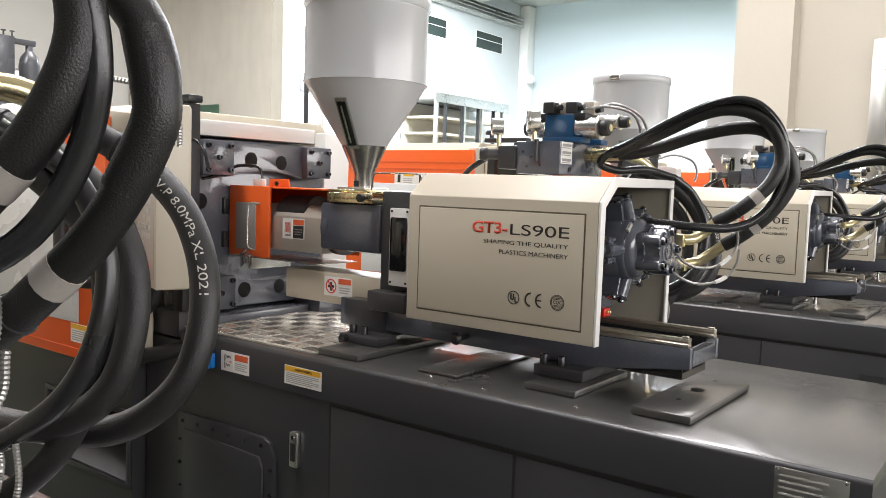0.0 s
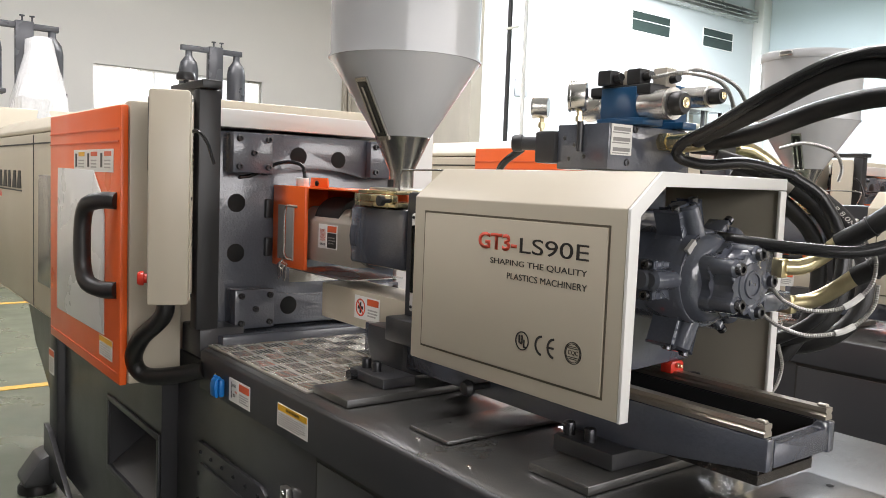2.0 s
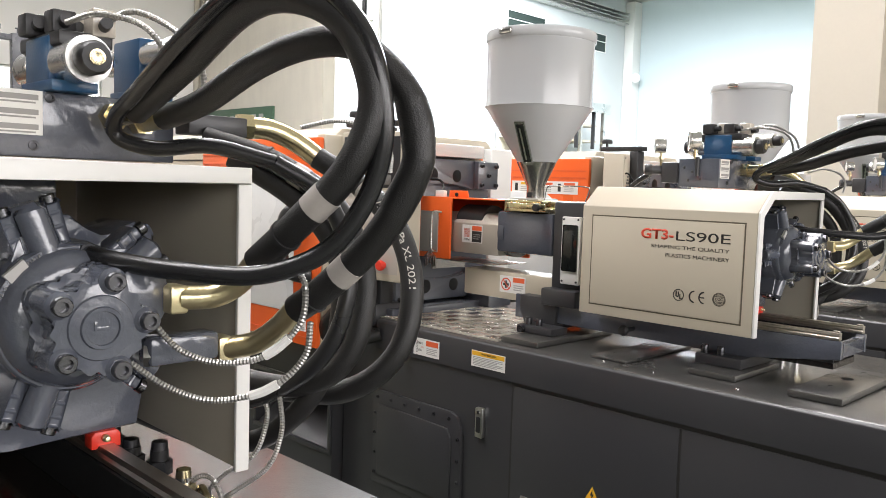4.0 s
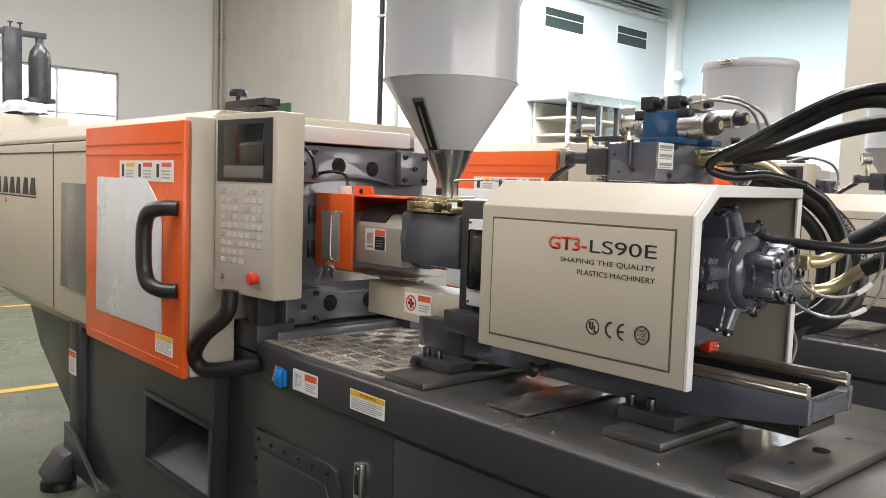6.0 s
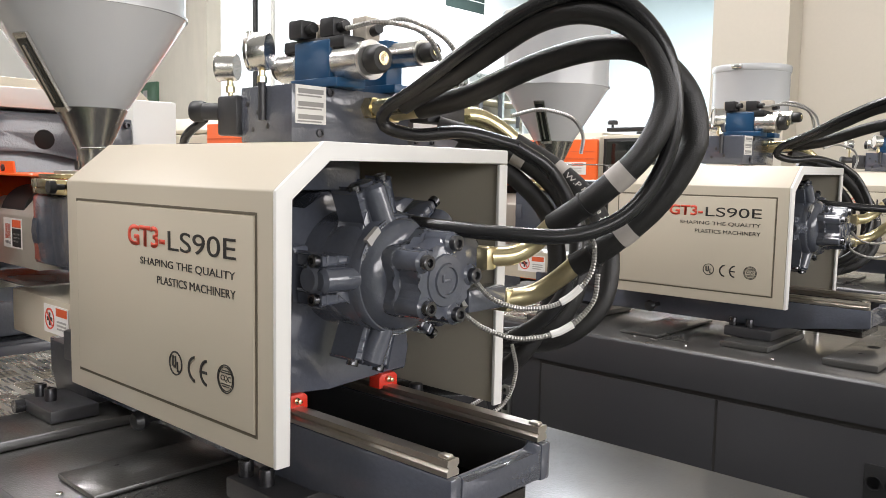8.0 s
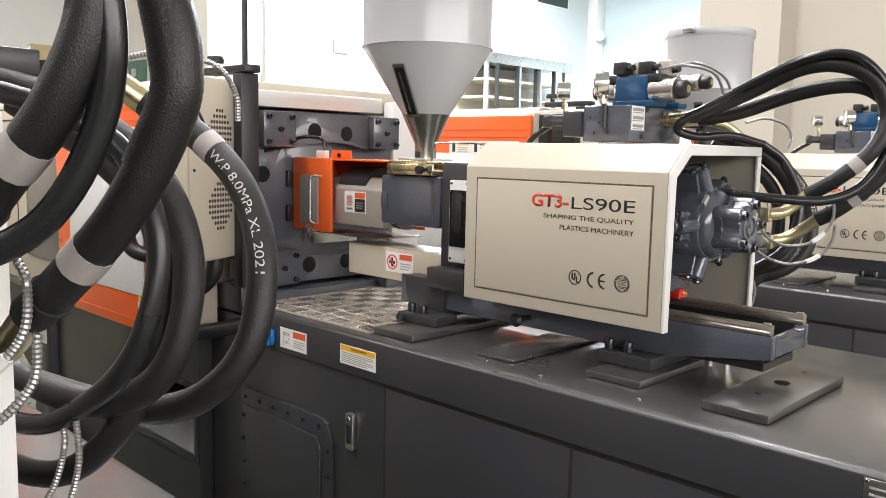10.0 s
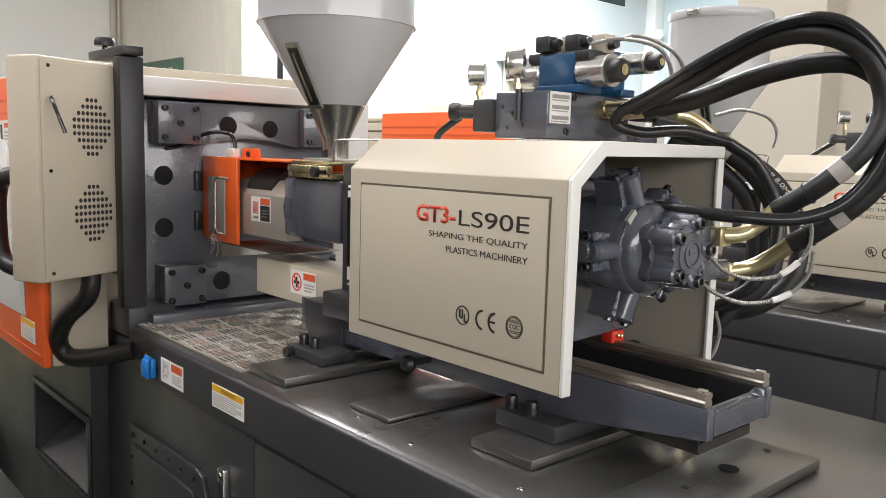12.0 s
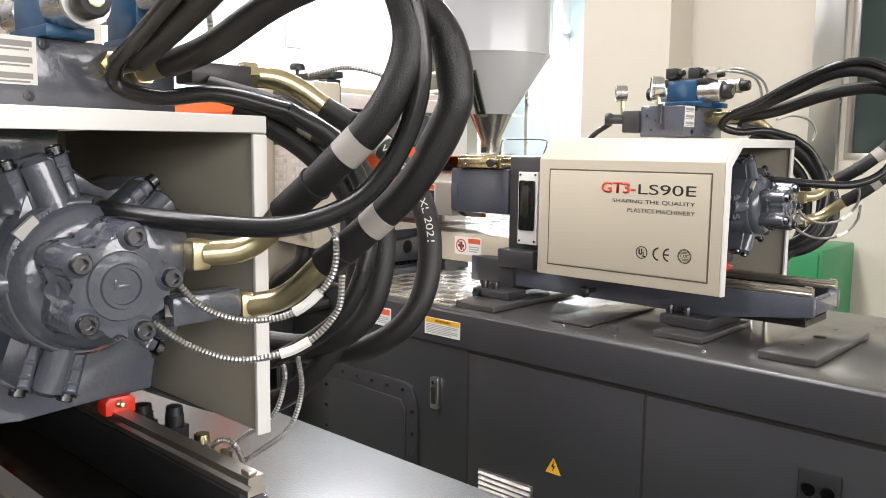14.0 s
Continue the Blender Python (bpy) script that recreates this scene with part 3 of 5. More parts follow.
    # swivel post for the control panel
    part("panel_post", box(-2.44, -2.385, 1.80, 1.87, 1.07, 1.80, 0.006), BLACK, M, "black steel post")
    part("panel_arm", box(-2.64, -2.36, 1.80, 1.86, 1.801, 1.826, 0.004), BLACK, M)
    part("post_bracket", box(-2.60, -2.44, 1.815, 1.855, 1.16, 1.20, 0.004), BLACK, M)
    part("post_bracket", box(-2.60, -2.44, 1.815, 1.855, 1.62, 1.66, 0.004), BLACK, M)
    part("knob", lathe([(0, 0), (0.008, 0), (0.008, 0.02), (0.03, 0.02), (0.032, 0.032), (0.026, 0.045), (0, 0.047)], (-2.625, 1.845, 1.826), (0, 0, 1), 12), BLACK, M)
    # stationary platen
    pl = part("platen", box(-2.70, -2.555, 1.93, 2.64, 1.04, 1.695, 0.02), PLATEN, M, "glossy dark blue-grey cast platen")
    def web(z0, z1, sag, up):
        """A cast band between the corner blocks whose inner edge is a shallow arch."""
        arch = [(2.075 + 0.40 * i / 12, (z0 if up else z1) + (1 if up else -1) * sag * math.sin(math.pi * i / 12)) for i in range(13)]
        edge = [(2.475, z1), (2.075, z1)] if up else [(2.475, z0), (2.075, z0)]
        return prism(arch + edge, "x", -2.556, -2.500, 0.008)
    part("platen_band", web(1.548, 1.69, 0.03, True), PLATEN, pl)
    part("platen_rib", web(1.045, 1.165, 0.025, False), PLATEN, pl)
    for (by, bz) in ((1.945, 1.555), (2.46, 1.555), (1.96, 1.045), (2.46, 1.045)):
        cb = part("tie_bar_block", box(-2.556, -2.47, by, by + 0.14, bz, bz + 0.13, 0.006), PLATEN, pl)
        for (u, v) in ((0.02, 0.02), (0.12, 0.02), (0.02, 0.11), (0.12, 0.11), (0.07, 0.065)):
            part("screw", bolt((-2.47, by + u, bz + v), (1, 0, 0), 0.010, 0.014), BOLT, pl)
    # no bores are cut: black discs carry the shade of the bolt holes
    for (hy, hz, hr) in ((2.19, 1.618, 0.031), (2.345, 1.613, 0.029), (1.995, 1.455, 0.031), (1.995, 1.288, 0.031), (2.165, 1.11, 0.031), (2.345, 1.11, 0.029)):
        part("bolt_hole", lathe([(hr, 0.057 if 2.05 < hy else 0.001), (hr * 0.92, 0.0585 if 2.05 < hy else 0.0025), (0, 0.0585 if 2.05 < hy else 0.0025)], (-2.556, hy, hz), (1, 0, 0), 20), HOLE, pl)
    part("platen_foot", box(-2.75, -2.42, 1.90, 2.66, 1.0, 1.035, 0.006), PLATEN, M)
    part("platen_pad", box(-2.62, -2.46, 1.84, 1.99, 0.965, 1.06, 0.008), GREY, M)
    part("platen_bar", box(-2.50, -2.47, 1.99, 2.56, 1.005, 1.022, 0.003), STEEL, M)
    part("platen_pad", box(-2.52, -2.36, 2.44, 2.60, 1.006, 1.07, 0.008), PLATEN, M)
    # nozzle guard
    ng = part("nozzle_guard", box(-2.545, -2.315, 2.122, 2.136, 1.25, 1.519, 0.004), ORANGE, M, "orange nozzle guard")
    part("guard_back", box(-2.545, -2.045, 2.330, 2.340, 1.27, 1.517, 0.002), ORANGE, ng)
    part("guard_back_lip", box(-2.545, -2.045, 2.305, 2.3295, 1.511, 1.517, 0.001), ORANGE, ng)
    part("guard_end", box(-2.545, -2.535, 2.137, 2.329, 1.27, 1.515, 0.002), ORANGE, ng)
    tray = part("drip_tray", box(-2.42, -2.06, 2.125, 2.335, 1.246, 1.249), STEEL, ng, "bright sheet steel drip tray")
    part("tray_lip", box(-2.423, -2.42, 2.125, 2.335, 1.20, 1.249), STEEL, tray)
    part("heater_band", lathe([(0.0, 0), (0.080, 0), (0.080, 0.15), (0.0, 0.15)], (-2.312, AXY, AXZ + 0.025), (1, 0, 0), 28), BLACK, M, "black heater band")
    part("guard_roof", box(-2.543, -2.055, 2.137, 2.3045, 1.5115, 1.517, 0.001), ORANGE, ng)
    tab = part("guard_tab", prism([(-2.375, 1.514), (-2.255, 1.514), (-2.265, 1.548), (-2.37, 1.548)], "y", 2.17, 2.176, 0.001), ORANGE, ng)
    part("screw", bolt((-2.325, 2.17, 1.53), (0, -1, 0), 0.009, 0.005), BOLT, tab)
    part("sight_window", box(-2.495, -2.385, 2.1165, 2.1225, 1.275, 1.455, 0.002), MIDGREY, ng)
    part("guard_handle", tube([(-2.365, 2.121, 1.452), (-2.39, 2.100, 1.454), (-2.398, 2.095, 1.44), (-2.40, 2.095, 1.34), (-2.398, 2.097, 1.29), (-2.39, 2.121, 1.28)], 0.0045, 8, 0.01), STEEL, ng)
    part("hinge", box(-2.60, -2.54, 2.095, 2.121, 1.405, 1.47, 0.006), BLACK, ng)
    part("hinge", box(-2.60, -2.54, 2.095, 2.121, 1.275, 1.34, 0.006), BLACK, ng)
    part("limit_switch", box(-2.445, -2.39, 2.155, 2.175, 1.516, 1.546, 0.003), PAPER, ng)
    part("switch_cable", tube([(-2.40, 2.165, 1.546), (-2.415, 2.155, 1.59), (-2.48, 2.11, 1.592), (-2.55, 2.05, 1.55), (-2.55, 2.0, 1.54)], 0.006, 8, 0.012), GLOSSRUBBER, ng)
    keys = bmesh.new()
    for i in range(5):
        a = i * 0.5 - 1.0
        lathe([(0.013, -0.002), (0.016, 0), (0.013, 0.002), (0.010, 0), (0.013, -0.002)], (-2.395 + 0.024 * math.sin(a), 2.092 - 0.002 * i, 1.282 - 0.02 * math.cos(a)), (math.cos(a), 0.6, math.sin(a)), 12, keys)
        box(-2.400 + 0.04 * math.sin(a), -2.390 + 0.04 * math.sin(a), 2.088 - 0.002 * i, 2.091 - 0.002 * i, 1.212 + 0.008 * (i % 3), 1.264, 0, keys)
    part("key_ring", keys, STEEL, ng, "bunch of steel keys")
    # barrel cover, feed block
    bc = part("barrel_cover", prism([(2.145, 1.285), (2.145, 1.412), (2.152, 1.420), (2.180, 1.452), (2.190, 1.456), (2.282, 1.456), (2.322, 1.412), (2.322, 1.285)], "x", -2.388, -2.055, 0.003), SHEET, M, "satin stainless barrel cover")
    sticker("hot_label", -2.26, 1.405, 0.115, 0.075, 2.1445, bc, [(0.03, 0.46, 0.05, 0.95, PAPER), (0.1, 0.4, 0.2, 0.7, LABELRED), (0.1, 0.4, 0.78, 0.88, INK), (0.5, 0.97, 0.05, 0.3, LABELRED), (0.5, 0.97, 0.34, 0.95, INK)] + lines(0.56, 0.92, 0.5, 0.85, 3, LABELGREY), "hot surface sticker")
    part("nozzle", rod((-2.54, AXY, AXZ), (-2.388, AXY, AXZ), 0.03, 0.045, 20), STEEL, M)
    part("feed_block", box(-2.058, -1.775, 2.135, 2.335, 1.305, 1.472, 0.012), CAST, M, "blue-grey cast feed block")
    part("feed_flange", lathe([(0, 0), (0.105, 0), (0.105, 0.03), (0, 0.03)], (-2.05, AXY, AXZ), (1, 0, 0), 28), CAST, M)
    fp = part("slide_plate", box(-2.01, -1.80, 2.12, 2.35, 1.474, 1.487, 0.002), BRASS, M, "zinc-plated hopper slide plate")
    part("slide_rail", box(-2.005, -1.81, 2.115, 2.135, 1.488, 1.508, 0.003), BRASS, fp)
    part("slide_rail", box(-2.005, -1.81, 2.335, 2.355, 1.488, 1.508, 0.003), BRASS, fp)
    part("slide_top", box(-2.025, -1.84, 2.14, 2.33, 1.509, 1.519, 0.002), BRASS, fp)
    part("clamp_knob", lathe([(0, 0), (0.006, 0), (0.006, 0.018), (0.014, 0.02), (0.014, 0.034), (0, 0.036)], (-1.82, 2.113, 1.493), (0, -1, 0), 12), BLACK, fp)
    part("wire_handle", tube([(-1.83, 2.15, 1.52), (-1.82, 2.15, 1.57), (-1.80, 2.16, 1.578), (-1.69, 2.22, 1.578), (-1.68, 2.23, 1.56), (-1.70, 2.23, 1.51)], 0.0025, 8, 0.01), STEEL, fp)
    fr = part("sight_frame", box(-1.715, -1.63, 2.115, 2.13, 1.21, 1.465, 0.004), WHITE, M, "white framed sight opening")
    part("sight_opening", box(-1.707, -1.64, 2.1115, 2.1155, 1.26, 1.435, 0.006), SCREEN, fr)
    for (u, v) in ((-1.705, 1.222), (-1.64, 1.222), (-1.705, 1.455), (-1.64, 1.455)):
        part("screw", bolt((u, 2.115, v), (0, -1, 0), 0.004, 0.003), BOLT, fr)
    part("yoke", box(-1.775, -1.55, 2.14, 2.33, 1.18, 1.52, 0.01), GREY, M)
    # carriage cylinder box
    cy = part("carriage_box", box(-2.25, -1.74, 2.155, 2.30, 1.112, 1.222, 0.005), BEIGE, M, "beige carriage cylinder box")
    mv = sticker("moving_label", -2.046, 1.208, 0.135, 0.068, 2.154, cy, [(0.52, 0.96, 0.06, 0.34, LABELRED), (0.14, 0.36, 0.44, 0.58, INK), (0.22, 0.28, 0.28, 0.74, INK)] + lines(0.55, 0.94, 0.5, 0.88, 3, LABELGREY), "pinch hazard sticker with a red ring")
    part("print", lathe([(0.026, 0), (0.026, 0.0012), (0.0215, 0.0012), (0.0215, 0)], (-2.012, 2.1527, 1.174), (0, -1, 0), 28), REDINK, mv, "", 0)
    part("print", prism([(-2.029, 1.190), (-2.026, 1.193), (-1.995, 1.158), (-1.998, 1.155)], "y", 2.1512, 2.1522), REDINK, mv, "", 0)
    # slide base
    sb = part("slide_base", prism([(-1.93, 1.055), (-0.98, 1.055), (-0.694, 1.092), (-0.694, 1.148), (-1.93, 1.148)], "y", 2.118, 2.14, 0.004), CAST, M, "painted cast slide base")
    part("slide_wall", prism([(-1.93, 1.055), (-0.98, 1.055), (-0.694, 1.092), (-0.694, 1.148), (-1.93, 1.148)], "y", 2.318, 2.34, 0.004), CAST, sb)
    part("slide_end", prism([(2.141, 1.096), (2.317, 1.096), (2.317, 1.148), (2.305, 1.136), (2.155, 1.134), (2.141, 1.146)], "x", -0.72, -0.694, 0.003), CAST, sb)
    part("slide_floor", box(-1.9, -0.721, 2.141, 2.317, 1.058, 1.076), OILY, sb, "oily black trough floor")
    for ly in (2.1405, 2.3125):
        part("slide_lining", box(-1.9, -0.7215, ly, ly + 0.005, 1.0765, 1.1475), BLACK, sb, "oily black inner face")
    part("slide_head", prism([(-1.87, 1.03), (-1.72, 1.03), (-1.72, 1.15), (-1.90, 1.15), (-1.90, 1.10)], "y", 2.105, 2.35, 0.008), GREY, sb)
    part("slide_step", box(-1.78, -1.62, 2.085, 2.16, 1.125, 1.19, 0.006), GREY, sb)
    for ry in (2.119, 2.317):
        rl = part("guide_rail", prism([(ry, 1.149), (ry, 1.156), (ry + 0.004, 1.160), (ry, 1.164), (ry + 0.001, 1.171), (ry + 0.022, 1.171), (ry + 0.023, 1.164), (ry + 0.019, 1.160), (ry + 0.023, 1.156), (ry + 0.023, 1.149)], "x", -1.70, -0.702), RAIL, sb, "ground steel guide rail")
        part("rail_stop", box(-0.722, -0.704, ry + 0.003, ry + 0.015, 1.1715, 1.177, 0.002), RAIL, sb)
        for xx in (-1.055, -1.45):
            part("carriage_shoe", prism([(ry - 0.010, 1.166), (ry - 0.010, 1.185), (ry - 0.004, 1.191), (ry + 0.027, 1.191), (ry + 0.033, 1.185), (ry + 0.033, 1.166), (ry + 0.0235, 1.166), (ry + 0.0235, 1.1725), (ry - 0.0005, 1.1725), (ry - 0.0005, 1.166)], "x", xx, xx + 0.026, 0.0015), RED, sb, "red carriage wiper")
            part("grease_nipple", lathe([(0, 0), (0.0055, 0), (0.0055, 0.006), (0.003, 0.008), (0.004, 0.013), (0, 0.015)], (xx + 0.026, ry + 0.009, 1.182), (1, 0, 0), 10), BRASS, sb)
    part("grease_patch", lathe([(0, 0), (0.018, 0.001), (0.026, 0.003), (0.02, 0.006), (0, 0.008)], (-0.83, 2.245, 1.076), (0, 0, 1), 12), BRASS, sb)
    # pads and packers on the bed
    def pad(name, x0, x1, y0, y1, z0, z1, bolts, mat=GREY):
        p = part(name, box(x0, x1, y0, y1, z0, z1, 0.004), mat, M)
        for (bx, by) in bolts:
            part("screw", bolt((bx, by, z1), (0, 0, 1), 0.0125, 0.026), BOLT, p)
        return p
    pad("packer", -1.80, -1.63, 1.886, 2.36, 1.001, 1.022, (), BEDTOP)
    pad("clamp_foot", -1.83, -1.665, 2.01, 2.11, 1.023, 1.050, ((-1.80, 2.045), (-1.75, 2.045)))
    part("side_bolt", rod((-1.80, 2.045, 1.036), (-1.80, 1.99, 1.036), 0.014, None, 12), BOLT, M)
    pad("packer", -1.43, -1.29, 1.925, 2.36, 1.001, 1.011, (), BEDTOP)
    pad("packer", -1.095, -0.94, 1.97, 2.30, 1.001, 1.020, (), BEDTOP)
    pad("slide_foot", -1.12, -0.965, 2.06, 2.40, 1.021, 1.054, ((-1.10, 2.085), (-1.045, 2.085)), GREY)
    bp = pad("bolting_plate", -0.772, -0.622, 1.94, 2.395, 1.001, 1.022, (), BEDTOP)
    # plate holes are flat discs too, their shade given by colour
    for (hx, hy, hr) in ((-0.703, 2.215, 0.018), (-0.705, 2.08, 0.007), (-0.702, 2.352, 0.007)):
        part("plate_hole", lathe([(hr, 0.0005), (hr, 0.001), (0, 0.001)], (hx, hy, 1.0225), (0, 0, 1), 18), HOLE, bp)
    for (sx, sy) in ((-1.36, 1.90), (-1.17, 1.886), (-0.9, 1.90)):
        part("screw", bolt((sx, sy, 1.0), (0, 0, 1), 0.006, 0.004), STEEL, M)
    part("side_knob", rod((-1.39, 2.118, 1.085), (-1.39, 2.055, 1.085), 0.008, None, 10), BLACK, M)
    part("side_knob", lathe([(0, 0), (0.016, 0.003), (0.02, 0.014), (0.014, 0.026), (0, 0.03)], (-1.39, 2.07, 1.085), (0, -1, 0), 14), BLACK, M)
    # cover
    cov = part("injection_cover", prism([(2.0, 1.137), (2.0, 1.513), (2.08, 1.580), (2.49, 1.580), (2.49, 1.566), (2.086, 1.566), (2.014, 1.505), (2.014, 1.137)], "x", -1.54, -0.912, 0.003), BEIGE, M, "beige sheet steel injection unit cover with printed lettering")
    # white on this rim paints the side light that its edge catches
    part("cover_lit_end_rim", prism([(2.0, 1.1365), (2.0, 1.513), (2.08, 1.5805), (2.49, 1.5805), (2.49, 1.556), (2.09, 1.556), (2.024, 1.502), (2.024, 1.1365)], "x", -0.9115, -0.904, 0.002), WHITE, cov)
    # rear sheet in olive grey, darker than the cover's beige faces
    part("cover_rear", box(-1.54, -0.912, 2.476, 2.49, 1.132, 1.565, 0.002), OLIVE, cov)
    # rear edge whitened for the same side light
    part("cover_lit_rear_rim", box(-0.9115, -0.904, 2.468, 2.4905, 1.130, 1.5555, 0.002), WHITE, cov)
    part("cover_left_end", prism([(2.015, 1.14), (2.015, 1.5), (2.086, 1.565), (2.475, 1.565), (2.475, 1.14)], "x", -1.538, -1.53), BEIGE, cov)
    gap = bmesh.new()
    for (a, b, u, v) in ((-1.499, -0.946, 1.4785, 1.4825), (-1.499, -0.946, 1.170, 1.174), (-1.499, -1.495, 1.174, 1.4785), (-0.950, -0.946, 1.174, 1.4785)):
        box(a, b, 1.9992, 2.001, u, v, 0, gap)
    part("panel_joint", gap, material("dark_joint", (0.12, 0.10, 0.07), 0.6, 0, 200, 0, 0.1), cov, "", 0)
    part("cover_panel", box(-1.494, -0.951, 1.9965, 2.001, 1.1755, 1.477, 0.0015), BEIGE, cov)
    fy = 1.9962
    lettering("lettering", "GT3-", -1.301, 1.414, 0.118, 0.034, fy, REDINK, cov, label="red printed lettering", bold=0.032)
    lettering("lettering", "LS90E", -1.174, 1.414, 0.183, 0.030, fy, INK, cov, label="black printed lettering")
    lettering("lettering", "SHAPING THE QUALITY", -1.261, 1.384, 0.268, 0.0135, fy, INK, cov)
    lettering("lettering", "PLASTICS MACHINERY", -1.208, 1.359, 0.216, 0.0125, fy, INK, cov)
    def ring(cx, cz, r, t):
        return lathe([(r, 0), (r, 0.001), (r - t, 0.001), (r - t, 0)], (cx, fy, cz), (0, -1, 0), 28)
    rg = part("approval_mark", ring(-1.155, 1.241, 0.019, 0.0024), INK, cov, "round black approval mark", 0)
    part("print", box(-1.165, -1.161, fy - 0.001, fy, 1.236, 1.252), INK, rg, "", 0)
    part("print", box(-1.161, -1.155, fy - 0.001, fy, 1.234, 1.238), INK, rg, "", 0)
    part("print", box(-1.157, -1.1535, fy - 0.001, fy, 1.236, 1.252), INK, rg, "", 0)
    part("print", box(-1.151, -1.148, fy - 0.001, fy, 1.228, 1.244), INK, rg, "", 0)
    part("print", box(-1.149, -1.141, fy - 0.001, fy, 1.228, 1.2312), INK, rg, "", 0)
    for cx, bar in ((-1.105, 0), (-1.072, 1)):
        pts = [(cx + 0.02 * math.cos(radians(a)) + 0.006, 1.241 + 0.02 * math.sin(radians(a))) for a in range(95, 266, 10)]
        pts += [(cx + 0.0155 * math.cos(radians(a)) + 0.006, 1.241 + 0.0155 * math.sin(radians(a))) for a in range(265, 94, -10)]
        part("conformity_mark", prism(pts, "y", fy - 0.001, fy), INK, cov, "", 0)
        if bar:
            part("print", box(cx - 0.010, cx + 0.005, fy - 0.001, fy, 1.239, 1.243), INK, cov, "", 0)
    rg = part("approval_mark", ring(-1.018, 1.242, 0.021, 0.0014), INK, cov, "", 0)
    part("print", ring(-1.018, 1.242, 0.0180, 0.0010), INK, rg, "", 0)
    lettering("print", "CQC", -1.0305, 1.2372, 0.025, 0.0098, fy, INK, rg)
    for lz, lw in ((1.2532, 0.009), (1.2500, 0.0125), (1.2335, 0.0125), (1.2303, 0.009)):
        part("print", box(-1.018 - lw, -1.018 + lw, fy - 0.001, fy, lz, lz + 0.0012), INK, rg, "", 0)
    build_motor(M)
    build_manifold(M)
    build_hoses(M)
    OFF[0] = Vector((0, 0, 0))
    return M


def build_motor(M):
    """The five-cylinder radial hydraulic motor on the screw's end."""
    mo = part("hydraulic_motor", lathe([(0, 0), (0.07, 0), (0.094, 0.012), (0.098, 0.035), (0.098, 0.07), (0.09, 0.095), (0.078, 0.108), (0, 0.108)], (-1.005, AXY, AXZ), (1, 0, 0), 40), CAST, M, "blue-grey cast radial hydraulic motor")
    edge = [(2.055, 1.196), (2.20, 1.186), (2.378, 1.190), (2.386, 1.235), (2.368, 1.275), (2.392, 1.33), (2.392, 1.42), (2.405, 1.478), (2.396, 1.494), (2.372, 1.497), (2.347, 1.486), (2.325, 1.470), (2.302, 1.480), (2.282, 1.508), (2.185, 1.508), (2.150, 1.474), (2.105, 1.494), (2.055, 1.478)]
    part("motor_flange", prism(edge, "x", -1.16, -1.035, 0.006), CAST, mo)
    part("flange_block", box(-1.12, -1.032, 2.140, 2.262, 1.509, 1.5655, 0.004), CAST, mo)
    part("motor_drum", lathe([(0.088, 0), (0.085, 0.012), (0.077, 0.022), (0.066, 0.027), (0, 0.028)], (-0.905, AXY, AXZ), (1, 0, 0), 40), CAST, mo)
    part("motor_neck", rod((-1.10, AXY, AXZ), (-0.99, AXY, AXZ), 0.095, None, 32), CAST, mo)
    for k in range(5):
        a = radians(180 + 72 * k)
        d = Vector((0, math.cos(a), math.sin(a)))
        s = Vector((0, -math.sin(a), math.cos(a)))
        p = Vector((-0.95, AXY, AXZ))
        part("cylinder", rod(p + 0.06 * d, p + 0.136 * d, 0.030, 0.026, 20, None, 0.006), CAST, mo)
        for v in (-0.028, 0.028):
            wing = bmesh.new()
            o = p + v * s
            vs = bmesh.ops.create_cube(wing, size=1)["verts"]
            for w in vs:
                w.co = o + Vector((w.co.x * 0.048 - 0.002, 0, 0)) + d * (0.113 + w.co.y * 0.056) + s * (w.co.z * (0.0145 + 0.004 * w.co.y))
            bmesh.ops.bevel(wing, geom=wing.edges[:], offset=0.0045, segments=3, affect="EDGES", profile=0.5)
            part("cylinder_wing", wing, CAST, mo)
            for g in (0.110, 0.128):
                tip = p + v * s + Vector((0.0205, 0, 0)) + g * d
                part("wing_ridge", rod(tip - 0.007 * s, tip + 0.007 * s, 0.0035, None, 8), CAST, mo)
        part("cylinder_cap", rod(p + 0.136 * d, p + 0.147 * d, 0.027, 0.021, 18, None, 0.004), CAST, mo)
        for (u, v) in ((0.014, 0.028), (0.014, -0.028)):
            part("screw", bolt(p + v * s + Vector((u, 0, 0)) + 0.1415 * d, d, 0.0095, 0.010), SOCKET, mo)
        part("rib", rod(p + Vector((0.036, 0, 0)) + 0.05 * d, p + Vector((0.022, 0, 0)) + 0.144 * d, 0.0175, 0.0195, 18, None, 0.006), CAST, mo)
        e = Vector((0, math.cos(a + radians(36)), math.sin(a + radians(36))))
        part("web", prism([tuple((p + 0.05 * d).yz), tuple((p + 0.118 * (d + 0.16 * s).normalized()).yz), tuple((p + 0.088 * e).yz), tuple((p + 0.05 * e).yz)], "x", -0.985, -0.925, 0.004), CAST, mo)
    part("motor_disc", lathe([(0.094, 0), (0.094, 0.016), (0.090, 0.021), (0.074, 0.022), (0.070, 0.028), (0, 0.028)], (-0.925, AXY, AXZ), (1, 0, 0), 40), CAST, mo)

    def lobes(r, amount, turn, n=50):
        return [(AXY + (r + amount * math.cos(5 * (2 * math.pi * i / n - turn))) * math.cos(2 * math.pi * i / n), AXZ + (r + amount * math.cos(5 * (2 * math.pi * i / n - turn))) * math.sin(2 * math.pi * i / n)) for i in range(n)]
    turn = radians(4)
